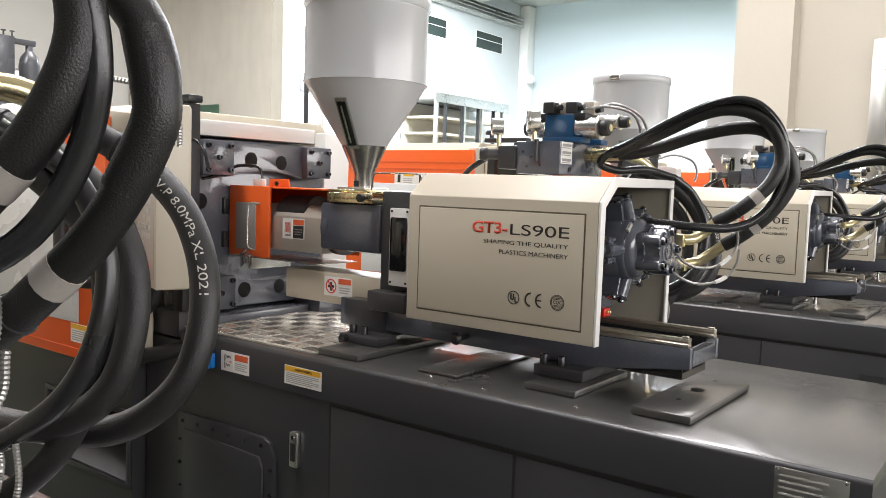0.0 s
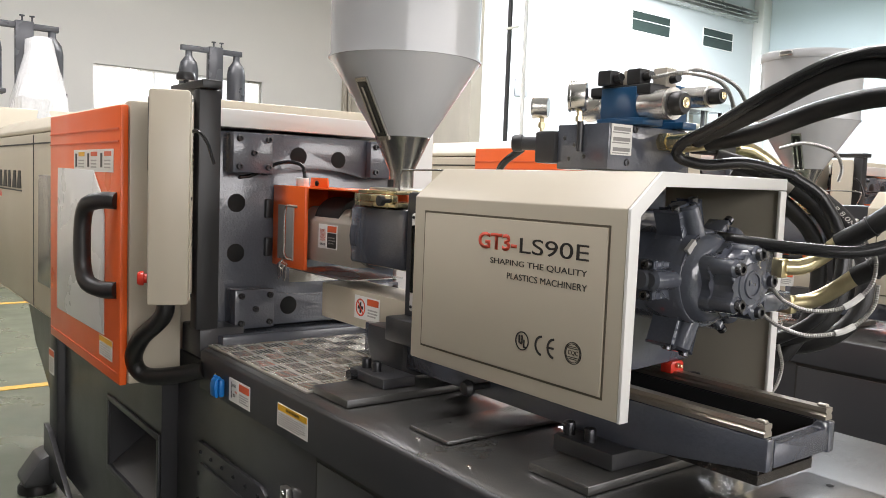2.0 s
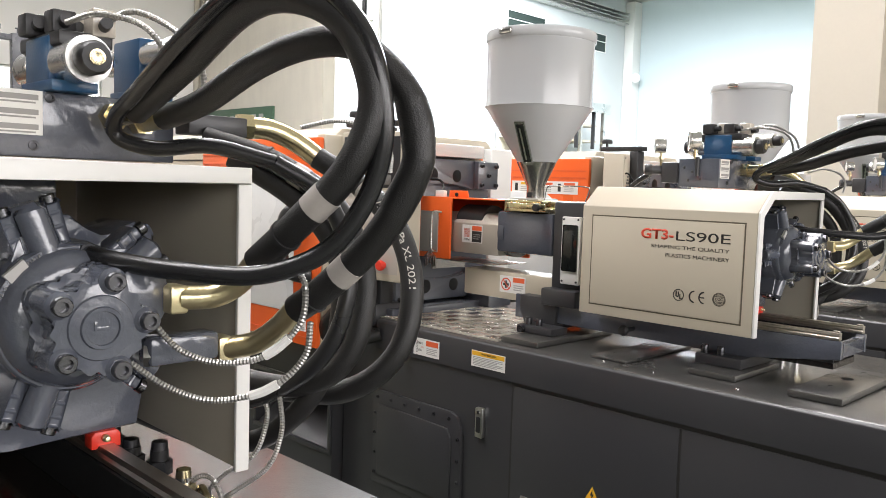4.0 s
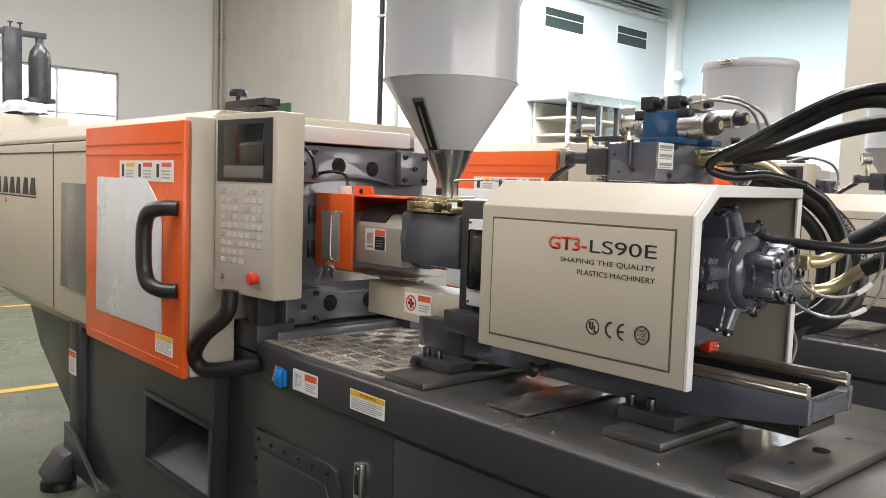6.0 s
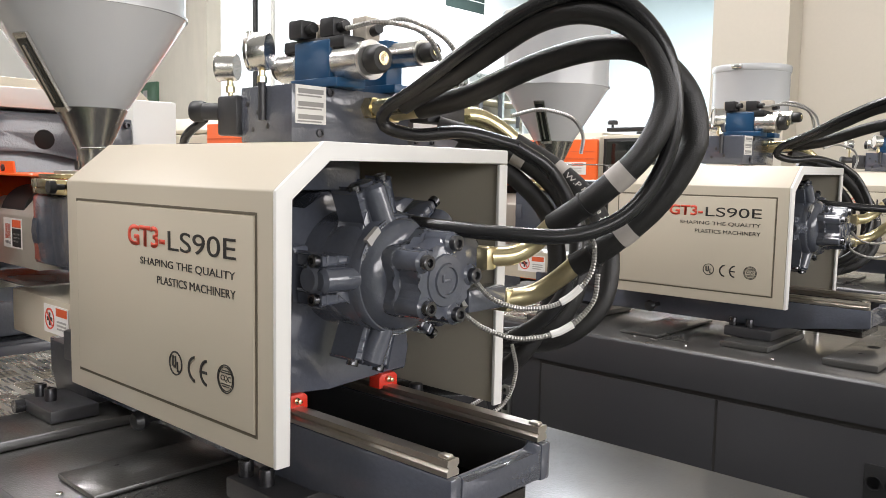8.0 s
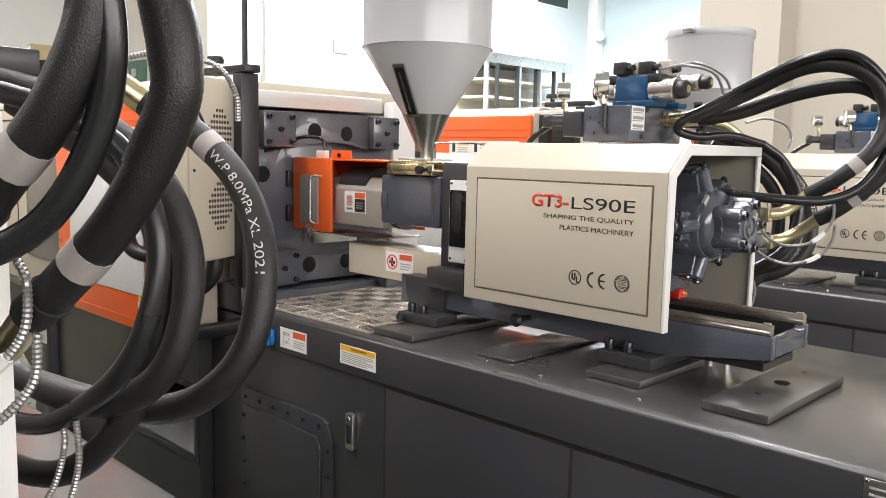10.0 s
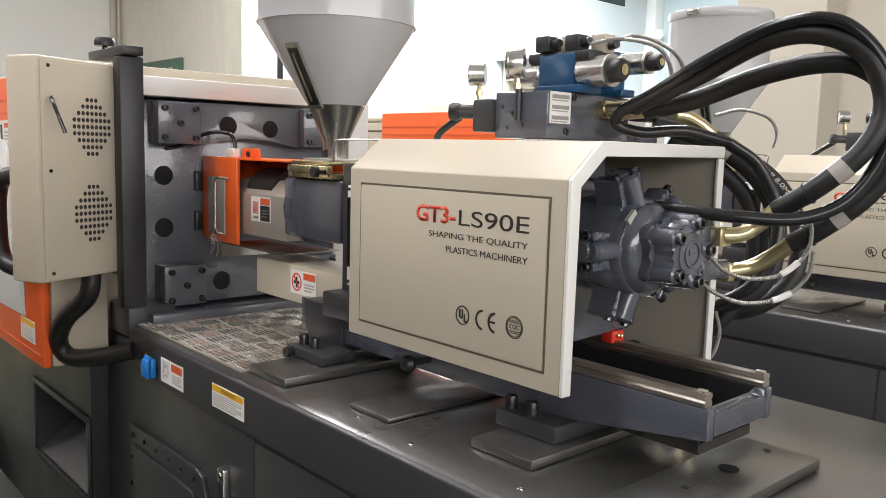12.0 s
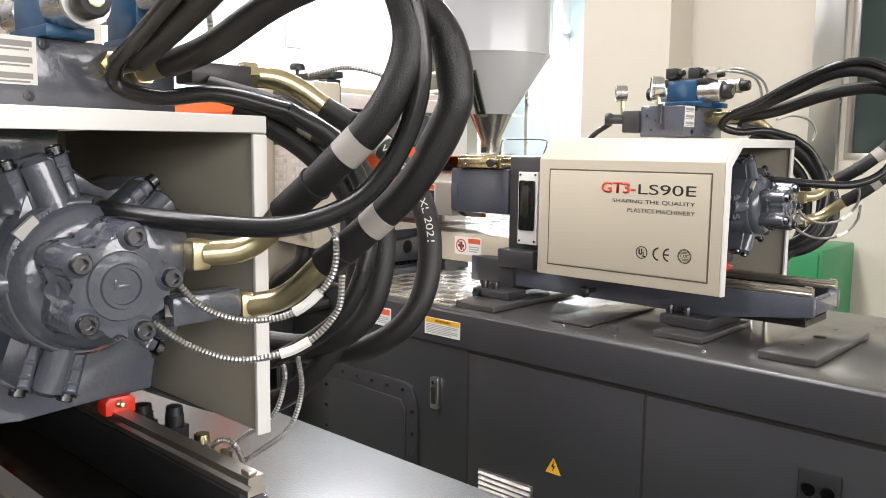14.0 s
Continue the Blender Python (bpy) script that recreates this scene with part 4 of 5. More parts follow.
    val = part("valve_cover", prism(lobes(0.067, 0.009, turn), "x", -0.90, -0.858, 0.008), CAST, mo, "lobed valve cover with socket screws")
    part("cover_step", prism(lobes(0.059, 0.011, turn), "x", -0.860, -0.816, 0.009), CAST, val)
    for k in range(5):
        a = radians(72 * k) + turn
        y, z = AXY + 0.056 * math.cos(a), AXZ + 0.056 * math.sin(a)
        part("boss", rod((-0.90, y, z), (-0.812, y, z), 0.0185, 0.0165, 18, None, 0.004), CAST, val)
        part("screw", bolt((-0.812, y, z), (1, 0, 0), 0.0115, 0.010), SOCKET, val)
    part("end_cap", lathe([(0.040, 0.005), (0.038, 0.0085), (0.026, 0.0095), (0.0245, 0.0125), (0.0205, 0.0125), (0.0195, 0.0095), (0, 0.0095)], (-0.822, AXY, AXZ), (1, 0, 0), 32), CAST, val)
    part("cap_mark", box(-0.8130, -0.8105, AXY - 0.008, AXY + 0.008, AXZ - 0.0025, AXZ + 0.0025, 0.0008), CAST, val)
    part("cap_mark", box(-0.8130, -0.8105, AXY - 0.010, AXY - 0.006, AXZ - 0.0025, AXZ + 0.009, 0.0008), CAST, val)
    part("port_block", prism([(2.245, 1.35), (2.31, 1.375), (2.33, 1.41), (2.32, 1.44), (2.27, 1.45), (2.24, 1.42)], "x", -0.90, -0.825, 0.006), CAST, mo)
    for (ny, nz) in ((2.312, 1.413), (2.300, 1.338)):
        part("port_nut", lathe([(0, 0), (0.015, 0), (0.015, 0.014), (0.010, 0.016), (0.010, 0.024), (0, 0.024)], (-0.845, ny, nz), (0.5, 1, 0), 6), STEEL, mo, "bright steel port nut")
    part("port_stub", box(-0.865, -0.825, 2.30, 2.395, 1.325, 1.362, 0.006), CAST, mo)
    arc = [(AXY + r * math.cos(radians(a)), AXZ + r * math.sin(radians(a))) for r, seq in ((0.079, range(114, 163, 6)), (0.0925, range(162, 113, -6))) for a in seq]
    mk = part("maker_plate", prism(arc, "x", -0.906, -0.902), CAST, mo, "curved maker's plate with raised lettering")
    for a0 in range(116, 158, 5):
        pts = [(AXY + r * math.cos(radians(a)), AXZ + r * math.sin(radians(a))) for r, a in ((0.0815, a0), (0.0905, a0), (0.0905, a0 + 1.3), (0.0845, a0 + 2.2), (0.0905, a0 + 3.2), (0.0905, a0 + 3.8), (0.0815, a0 + 3.0))]
        part("raised_letter", prism(pts, "x", -0.903, -0.9005), SOCKET, mk, "", 0)
    part("rating_plate", prism([(2.163, 1.432), (2.183, 1.450), (2.176, 1.460), (2.154, 1.441)], "x", -0.905, -0.897), LABELGREY, mo, "", 0)
    part("bracket", prism([(2.05, 1.345), (2.12, 1.345), (2.12, 1.43), (2.05, 1.43)], "x", -1.03, -0.985, 0.006), CAST, mo)
    for z in (1.355, 1.42):
        part("screw", bolt((-0.985, 2.07, z), (1, 0, 0), 0.012, 0.012), BOLT, mo)
    # pipe stubs and drain fittings beside the slide
    for i, (x, y, h) in enumerate(((-1.19, 2.40, 0.15), (-1.12, 2.405, 0.13), (-1.05, 2.42, 0.14), (-0.99, 2.43, 0.11), (-0.945, 2.44, 0.09))):
        fit = part("drain_fitting", rod((x, y, 1.0), (x, y, 1.0 + h), 0.018 - 0.002 * i, None, 12), BLACK if i < 3 else STEEL, M)
        part("union_nut", lathe([(0, 0), (0.024 - 0.002 * i, 0), (0.024 - 0.002 * i, 0.022), (0, 0.022)], (x, y, 1.0 + h * 0.72), (0, 0, 1), 6), BRASS if i > 2 else BOLT, fit)
        part("fitting_cap", lathe([(0, 0), (0.015 - 0.001 * i, 0), (0.014 - 0.001 * i, 0.012), (0, 0.015)], (x, y, 1.0 + h), (0, 0, 1), 12), BRASS if i == 3 else BOLT, fit)
    part("drain_elbow", tube([(-0.945, 2.44, 1.09), (-0.935, 2.43, 1.105), (-0.905, 2.42, 1.10), (-0.89, 2.42, 1.07)], 0.009, 12, 0.006), BRASS, M, "yellow zinc-plated elbow")
    for pts in ([(-0.99, 2.57, 1.21), (-0.972, 2.565, 1.18), (-0.985, 2.55, 1.12), (-1.03, 2.52, 1.08), (-1.07, 2.50, 1.03)], [(-0.945, 2.57, 1.22), (-0.930, 2.565, 1.17), (-0.945, 2.55, 1.11), (-1.0, 2.52, 1.06), (-1.04, 2.50, 1.03)]):
        part("armoured_lead", tube(pts, 0.0034, 8, 0.0021, 0.32), LEAD, M, "thin spiral-armoured lead")
    part("drain_line", tube([(-0.99, 2.435, 1.095), (-0.97, 2.45, 1.112), (-0.95, 2.46, 1.105), (-0.935, 2.465, 1.07), (-0.94, 2.46, 1.03)], 0.0034, 8, 0.0021, 0.32), LEAD, M)


def build_manifold(M):
    mf = part("valve_manifold", box(-1.297, -1.148, 2.21, 2.49, 1.587, 1.685, 0.003), CAST, M, "dark grey valve manifold block")
    sticker_x(mf, -1.148, 2.217, 2.283, 1.619, 1.684)
    for (y, z) in ((2.293, 1.676), (2.270, 1.604), (2.47, 1.676)):
        part("screw", bolt((-1.1475, y, z), (1, 0, 0), 0.0075, 0.003), BOLT, mf)
    for (x, z) in ((-1.275, 1.655), (-1.26, 1.61), (-1.215, 1.615), (-1.245, 1.64)):
        part("plug", lathe([(0, 0), (0.005, 0), (0.004, 0.001), (0, 0.001)], (x, 2.21, z), (0, -1, 0), 10), BLACK, mf)
    part("gauge_stem", rod((-1.225, 2.205, 1.625), (-1.225, 2.205, 1.69), 0.007, None, 10), GREY, mf)
    # relief cartridge with hand knob
    part("cartridge", box(-1.36, -1.297, 2.20, 2.28, 1.60, 1.672, 0.006), GREY, mf)
    part("cartridge_nose", rod((-1.36, 2.225, 1.645), (-1.395, 2.19, 1.645), 0.016, None, 14), GREY, mf)
    part("hand_knob", lathe([(0, 0), (0.018, 0), (0.02, 0.006), (0.02, 0.02), (0.017, 0.025), (0, 0.026)], (-1.392, 2.195, 1.645), (-1, -0.7, 0), 16), BLACK, mf)
    part("knob_hose", tube([(-1.40, 2.20, 1.632), (-1.45, 2.19, 1.60), (-1.50, 2.22, 1.57), (-1.55, 2.30, 1.54)], 0.0085, 10), GLOSSRUBBER, mf)
    # valves
    for (y, z, s) in ((2.322, 1.73, 1.0), (2.452, 1.757, 0.72)):
        vb = part("solenoid_valve", box(-1.250, -1.150, y - 0.030 * s, y + 0.030 * s, 1.687, z + 0.040 * s, 0.005), BLUE, mf, "blue solenoid valve body")
        part("valve_base", box(-1.255, -1.125, y - 0.034 * s, y + 0.034 * s, 1.686, 1.702, 0.002), BLUE, mf)
        part("coil", rod((-1.15, y, z), (-1.075, y, z), 0.0325 * s, None, 24, None, 0.003), STEEL, mf, "steel solenoid coil")
        part("coil", rod((-1.25, y, z), (-1.315, y, z), 0.030 * s, None, 24, None, 0.003), STEEL, mf)
        part("coil_washer", rod((-1.078, y, z), (-1.072, y, z), 0.034 * s, None, 24), ALU, mf)
        part("coil_nut", lathe([(0, 0), (0.024 * s, 0), (0.025 * s, 0.004), (0.025 * s, 0.024), (0.021 * s, 0.030), (0, 0.030)], (-1.075, y, z), (1, 0, 0), 12), BLACK, mf)
        part("override_pin", lathe([(0, 0), (0.0115 * s, 0), (0.0115 * s, 0.003), (0.004, 0.0035), (0, 0.002)], (-1.045, y, z), (1, 0, 0), 16), BRASS, mf)
        part("coil_nut", lathe([(0, 0), (0.021 * s, 0), (0.022 * s, 0.018), (0, 0.02)], (-1.313, y, z), (-1, 0, 0), 12), BLACK, mf)
    part("terminal_bar", box(-1.285, -1.115, 2.295, 2.375, 1.752, 1.774, 0.004), BLACK, mf)
    for i, (x, y) in enumerate(((-1.265, 2.36), (-1.235, 2.30), (-1.20, 2.345), (-1.165, 2.315), (-1.13, 2.36))):
        z = 1.770 + 0.004 * (i % 2)
        pg = part("coil_plug", box(x - 0.019, x + 0.019, y - 0.018, y + 0.018, z, z + (0.042 if i in (0, 2, 4) else 0.034), 0.004), CLEARPLASTIC if i in (0, 2, 4) else BLACK, mf, "", 40)
        part("plug_gland", rod((x + 0.014, y, z + 0.015), (x + 0.04, y - 0.005, z + 0.018), 0.009, None, 10), BLACK, mf)
    for (y, sag) in ((2.31, 0.0), (2.36, 0.012)):
        part("armoured_lead", tube([(-1.125, y, 1.786), (-1.06, y + 0.02, 1.793 + sag), (-1.0, y + 0.06, 1.775), (-0.985, y + 0.09, 1.73), (-0.99, y + 0.10, 1.68)], 0.0038, 8, 0.0024, 0.3), LEAD, mf)
    for (x, y, z, r) in ((-1.239, 2.215, 1.745, 0.033), (-1.388, 2.248, 1.732, 0.026)):
        ax = Vector((-0.81, -0.59, 0.0))
        ga = part("pressure_gauge", lathe([(0, 0), (r * 0.94, 0), (r, 0.003), (r, 0.030), (r * 1.06, 0.032), (r * 1.06, 0.037), (r * 0.95, 0.038), (r * 0.92, 0.034), (0, 0.034)], Vector((x, y, z)) - 0.014 * ax.normalized(), ax, 28), STEEL, mf, "steel-cased pressure gauge")
        part("gauge_face", lathe([(0, 0), (r * 0.9, 0), (0, 0.0012)], Vector((x, y, z)) + 0.0205 * ax.normalized(), ax, 24), PAPER, mf)
        part("gauge_nipple", lathe([(0, 0), (0.009, 0), (0.009, 0.012), (0.006, 0.013), (0.006, 0.026), (0, 0.026)], (x, y, z - r - 0.022), (0, 0, 1), 6), BRASS, mf)
        part("gauge_pipe", rod((x, y, z - r - 0.05), (x, y, z - r - 0.02), 0.005, None, 8), BRASS, mf)
    # outlets
    for (y, z) in ((2.385, 1.655), (2.43, 1.650)):
        part("hose_union", lathe([(0, 0), (0.021, 0), (0.021, 0.022), (0, 0.022)], (-1.148, y, z), (1, 0.0, 0.0), 6), BRASS, mf)
        part("hose_ferrule", rod((-1.126, y, z), (-1.06, y, z + 0.004), 0.0165, None, 14), BRASS, mf)
    part("outlet_bar", box(-1.15, -1.10, 2.492, 2.60, 1.635, 1.668, 0.003), GREY, mf)
    part("outlet_union", lathe([(0, 0), (0.024, 0), (0.024, 0.024), (0, 0.024)], (-1.125, 2.595, 1.655), (0.2, 1, 0), 6), BRASS, mf)


def sticker_x(parent, x, y0, y1, z0, z1):
    """The printed sticker on the block's end face."""
    st = part("valve_label", box(x, x + 0.0012, y0, y1, z0, z1), PAPER, parent, "white valve sticker", 0)
    for k in range(3):
        zt = z1 - 0.004 - k * (z1 - z0) / 3
        part("print", box(x + 0.001, x + 0.0018, y0 + 0.006, y1 - 0.006, zt - 0.010, zt - 0.002), LABELDARK, st, "", 0)
        part("print", box(x + 0.001, x + 0.0018, y0 + 0.004, y1 - 0.010, zt - 0.015, zt - 0.0125), LABELDARK, st, "", 0)


def hose_print(points, r, body, height, length, start, M):
    """White print that follows a hose, on the side towards the aisle."""
    cu = bpy.data.curves.new("hose_print", "FONT")
    cu.body = body
    tmp = new("writing", cu)
    bpy.context.view_layer.update()
    me = bpy.data.meshes.new_from_object(tmp.evaluated_get(bpy.context.evaluated_depsgraph_get()))
    bpy.data.objects.remove(tmp)
    bm = bmesh.new()
    bm.from_mesh(me)
    line = spline(points, 0.004)
    run = [0.0]
    for p, q in zip(line, line[1:]):
        run.append(run[-1] + (q - p).length)
    xs, ys = [v.co.x for v in bm.verts], [v.co.y for v in bm.verts]
    for v in bm.verts:
        s = start * run[-1] + (v.co.x - min(xs)) / (max(xs) - min(xs)) * length
        i = max(0, min(len(line) - 2, int(np.searchsorted(run, s)) - 1))
        f = (s - run[i]) / max(1e-6, run[i + 1] - run[i])
        t = (line[i + 1] - line[i]).normalized()
        out = Vector((0.75, -0.66, 0.1))
        out = (out - out.dot(t) * t).normalized()
        across = out.cross(t)
        phi = (v.co.y - 0.35) * height / 0.7 / r
        v.co = line[i].lerp(line[i + 1], f) + r * (math.cos(phi) * out + math.sin(phi) * across)
    part("hose_print", bm, KEYCAP, M, "white printed hose marking", 0)


def build_hoses(M):
    def wide(points, k):
        """Opens the upper part of a loop towards the aisle."""
        out = []
        for x, y, z in points:
            w = max(0.0, min(1.0, (z - 1.44) / 0.14)) * max(0.0, min(1.0, (x + 1.02) / 0.2))
            out.append((x + w * (k - 1) * (x + 1.06), y, z + 0.012 * w * max(0.0, min(1.0, (z - 1.66) / 0.06))))
        return out

    def hose(points, r, mat=RUBBER, label="", ripple=0.0, step=0.012, tags=(), seg=14):
        h = part("hydraulic_hose", tube(points, r, seg, step, ripple), mat, M, label)
        line = spline(points, step)
        for u in tags:
            i = int(u * (len(line) - 1))
            part("hose_tag", tube([line[i], line[i + 1], line[min(i + 2, len(line) - 1)]], r * 1.04, seg, 0.01), TAG, h)
            j = max(0, i - 4)
            part("cable_tie", tube([line[j], line[j].lerp(line[j + 1], 0.3)], r * 1.12, seg, 0.004), BLACK, h)
        return h
    # motor supply hoses looping back to the manifold
    hose(wide([(-0.745, 2.40, 1.462), (-0.675, 2.407, 1.512), (-0.62, 2.435, 1.58), (-0.602, 2.455, 1.66), (-0.632, 2.44, 1.73), (-0.70, 2.415, 1.768), (-0.79, 2.40, 1.763), (-0.92, 2.395, 1.712), (-1.06, 2.385, 1.659)], 1.025), 0.0190, RUBBER, "thick black hydraulic hose in a wide loop", 0, 0.012, (0.14,))
    hose(wide([(-0.735, 2.453, 1.398), (-0.684, 2.463, 1.432), (-0.622, 2.488, 1.50), (-0.588, 2.508, 1.585), (-0.598, 2.505, 1.662), (-0.648, 2.475, 1.712), (-0.715, 2.452, 1.722), (-0.82, 2.44, 1.706), (-0.95, 2.435, 1.672), (-1.06, 2.43, 1.654)], 1.032), 0.0190, RUBBER, "thick black hydraulic hose in a wide loop", 0, 0.012, (0.11,))
    part("spiral_guard", tube(wide([(-0.607, 2.496, 1.53), (-0.588, 2.508, 1.585), (-0.589, 2.508, 1.62), (-0.598, 2.505, 1.662)], 1.032), 0.0197, 16, 0.0022, 0.022), RUBBER, M, "black spiral hose guard")
    hose(wide([(-0.905, 2.255, 1.462), (-0.85, 2.27, 1.458), (-0.77, 2.31, 1.452), (-0.69, 2.37, 1.452), (-0.635, 2.425, 1.485), (-0.603, 2.455, 1.555), (-0.592, 2.462, 1.635), (-0.608, 2.445, 1.718), (-0.668, 2.41, 1.786), (-0.76, 2.385, 1.788), (-0.88, 2.37, 1.740), (-1.0, 2.36, 1.682), (-1.075, 2.362, 1.650), (-1.092, 2.372, 1.622), (-1.05, 2.41, 1.606), (-0.99, 2.47, 1.612), (-0.93, 2.545, 1.590)], 1.025), 0.0120, GLOSSRUBBER, "glossy thin black hydraulic hose")
    part("hose_nut", lathe([(0, 0), (0.014, 0), (0.014, 0.018), (0, 0.018)], (-0.92, 2.25, 1.463), (1, 0.2, 0), 6), BOLT, M)
    hose_print([(-1.0, 2.775, 1.555), (-0.92, 2.79, 1.485), (-0.868, 2.78, 1.39), (-0.865, 2.75, 1.285)], 0.0204, "W.P 8.0MPa XL 2021", 0.012, 0.19, 0.10, M)
    # zinc elbows
    for pts, nut in (([(-0.815, 2.335, 1.412), (-0.795, 2.37, 1.415), (-0.775, 2.392, 1.432), (-0.745, 2.40, 1.462)], (-0.822, 2.322, 1.411)), ([(-0.834, 2.411, 1.336), (-0.805, 2.435, 1.345), (-0.775, 2.447, 1.365), (-0.735, 2.453, 1.398)], (-0.842, 2.40, 1.335))):
        part("zinc_elbow", tube(pts, 0.0155, 14, 0.008), BRASS, M, "yellow zinc-plated pipe elbow")
        part("elbow_nut", box(nut[0] - 0.018, nut[0] + 0.018, nut[1] - 0.006, nut[1] + 0.018, nut[2] - 0.018, nut[2] + 0.018, 0.004), BRASS, M)
    part("zinc_elbow", tube([(-1.119, 2.615, 1.655), (-1.105, 2.65, 1.652), (-1.09, 2.69, 1.635), (-1.071, 2.726, 1.607)], 0.019, 14, 0.008), BRASS, M, "yellow zinc-plated pipe elbow")
    # return hoses hanging behind
    hose([(-1.071, 2.726, 1.607), (-1.0, 2.775, 1.555), (-0.92, 2.79, 1.485), (-0.868, 2.78, 1.39), (-0.865, 2.75, 1.285), (-0.93, 2.705, 1.215), (-1.06, 2.67, 1.19), (-1.3, 2.64, 1.18), (-1.6, 2.62, 1.17)], 0.0200, RUBBER, "thick black hydraulic hose hanging behind the cover", 0, 0.012, (0.09,))
    hose([(-1.10, 2.52, 1.63), (-1.02, 2.60, 1.595), (-0.93, 2.66, 1.525), (-0.875, 2.68, 1.42), (-0.875, 2.66, 1.30), (-0.94, 2.625, 1.235), (-1.10, 2.60, 1.215), (-1.6, 2.60, 1.21)], 0.0190, RUBBER, "thick black hydraulic hose hanging behind the cover", 0, 0.012, (0.12,))
    hose([(-0.93, 2.545, 1.590), (-0.89, 2.61, 1.54), (-0.85, 2.63, 1.44), (-0.855, 2.61, 1.33), (-0.92, 2.58, 1.25), (-1.10, 2.56, 1.18), (-1.5, 2.56, 1.16)], 0.0135, GLOSSRUBBER, "glossy thin black hydraulic hose")
    hose([(-1.08, 2.56, 1.60), (-0.99, 2.63, 1.53), (-0.93, 2.67, 1.44), (-0.92, 2.66, 1.30), (-0.98, 2.62, 1.17), (-1.12, 2.58, 1.10), (-1.5, 2.56, 1.08)], 0.0180, RUBBER)
    # armoured drain lines
    for pts in ([(-0.822, 2.30, 1.385), (-0.80, 2.325, 1.35), (-0.765, 2.36, 1.335), (-0.725, 2.40, 1.345), (-0.695, 2.43, 1.385), (-0.69, 2.435, 1.43), (-0.70, 2.43, 1.455)], [(-0.825, 2.275, 1.335), (-0.80, 2.31, 1.305), (-0.76, 2.35, 1.29), (-0.715, 2.40, 1.305), (-0.69, 2.435, 1.345), (-0.685, 2.44, 1.39)]):
        ln = part("armoured_lead", tube(pts, 0.0034, 8, 0.0021, 0.32), LEAD, M, "thin spiral-armoured lead")
        line = spline(pts, 0.004)
        i = int(len(line) * 0.55)
        part("lead_sleeve", tube([line[i], line[i + 4], line[i + 9]], 0.0062, 8, 0.01), PAPER, ln)
    part("armoured_lead", tube([(-1.03, 2.66, 1.655), (-1.0, 2.72, 1.67), (-0.96, 2.77, 1.655), (-0.945, 2.79, 1.62), (-0.955, 2.80, 1.585)], 0.0034, 8, 0.0021, 0.32), LEAD, M)


def build_hopper():
    H = empty("material_hopper", (-1.945, AXY, 1.52), "light grey painted material hopper with a stainless throat", "hopper", "hoppers on the machines")
    OFF[0] = H.location.copy()
    b = (-1.945, AXY, 0)
    cone = part("cone", lathe([(0.078, 1.672), (0.214, 1.886), (0.218, 1.886), (0.218, 1.892), (0.213, 1.892)], b, (0, 0, 1), 56), HOPPER, H)
    part("barrel", lathe([(0.213, 1.892), (0.213, 2.135), (0.215, 2.14), (0.213, 2.15)], b, (0, 0, 1), 56), HOPPER, H)
    part("lid", lathe([(0.0, 2.187), (0.17, 2.186), (0.217, 2.181), (0.220, 2.175), (0.220, 2.147), (0.216, 2.141), (0.214, 2.141)], b, (0, 0, 1), 56), HOPPER, H, "light grey lid with a clamp band")
    part("throat", lathe([(0.036, 1.52), (0.036, 1.575), (0.080, 1.672), (0.0785, 1.674)], b, (0, 0, 1), 40), STEEL, H, "polished stainless throat")
    part("base_flange", box(-2.01, -1.88, AXY - 0.065, AXY + 0.065, 1.52, 1.527, 0.001), ALU, H)
    part("throat_window", box(-1.955, -1.935, AXY - 0.04, AXY - 0.035, 1.53, 1.55), BLACK, H)
    part("band_clip", box(-1.97, -1.91, AXY - 0.232, AXY - 0.219, 2.152, 2.174, 0.004), STEEL, H)
    # sight window lying on the cone
    ang = math.atan2(2.11 - AXY, -1.932 + 1.965)
    out = Vector((math.cos(ang), math.sin(ang), 0))
    side = Vector((-math.sin(ang), math.cos(ang), 0))
    run = (out * 0.136 + Vector((0, 0, 0.214))).normalized()
    nrm = side.cross(run).normalized()
    if nrm.dot(out) < 0:
        nrm = -nrm
    mid = Vector((-1.945, AXY, 1.745)) + out * (0.078 + (1.745 - 1.672) * 0.136 / 0.214)

    def plate(w, h, t, lift):
        bm = bmesh.new()
        vs = bmesh.ops.create_cube(bm, size=1)["verts"]
        for v in vs:
            v.co = mid + side * v.co.x * w + run * v.co.y * h + nrm * (lift + v.co.z * t)
        return bm
    part("sight_frame", plate(0.042, 0.19, 0.008, 0.005), STEEL, H)
    part("sight_glass", plate(0.030, 0.165, 0.004, 0.009), SCREEN, H, "dark sight glass")
    part("sight_slide", plate(0.007, 0.14, 0.004, 0.0125), STEEL, H)
    OFF[0] = Vector((0, 0, 0))
    return H


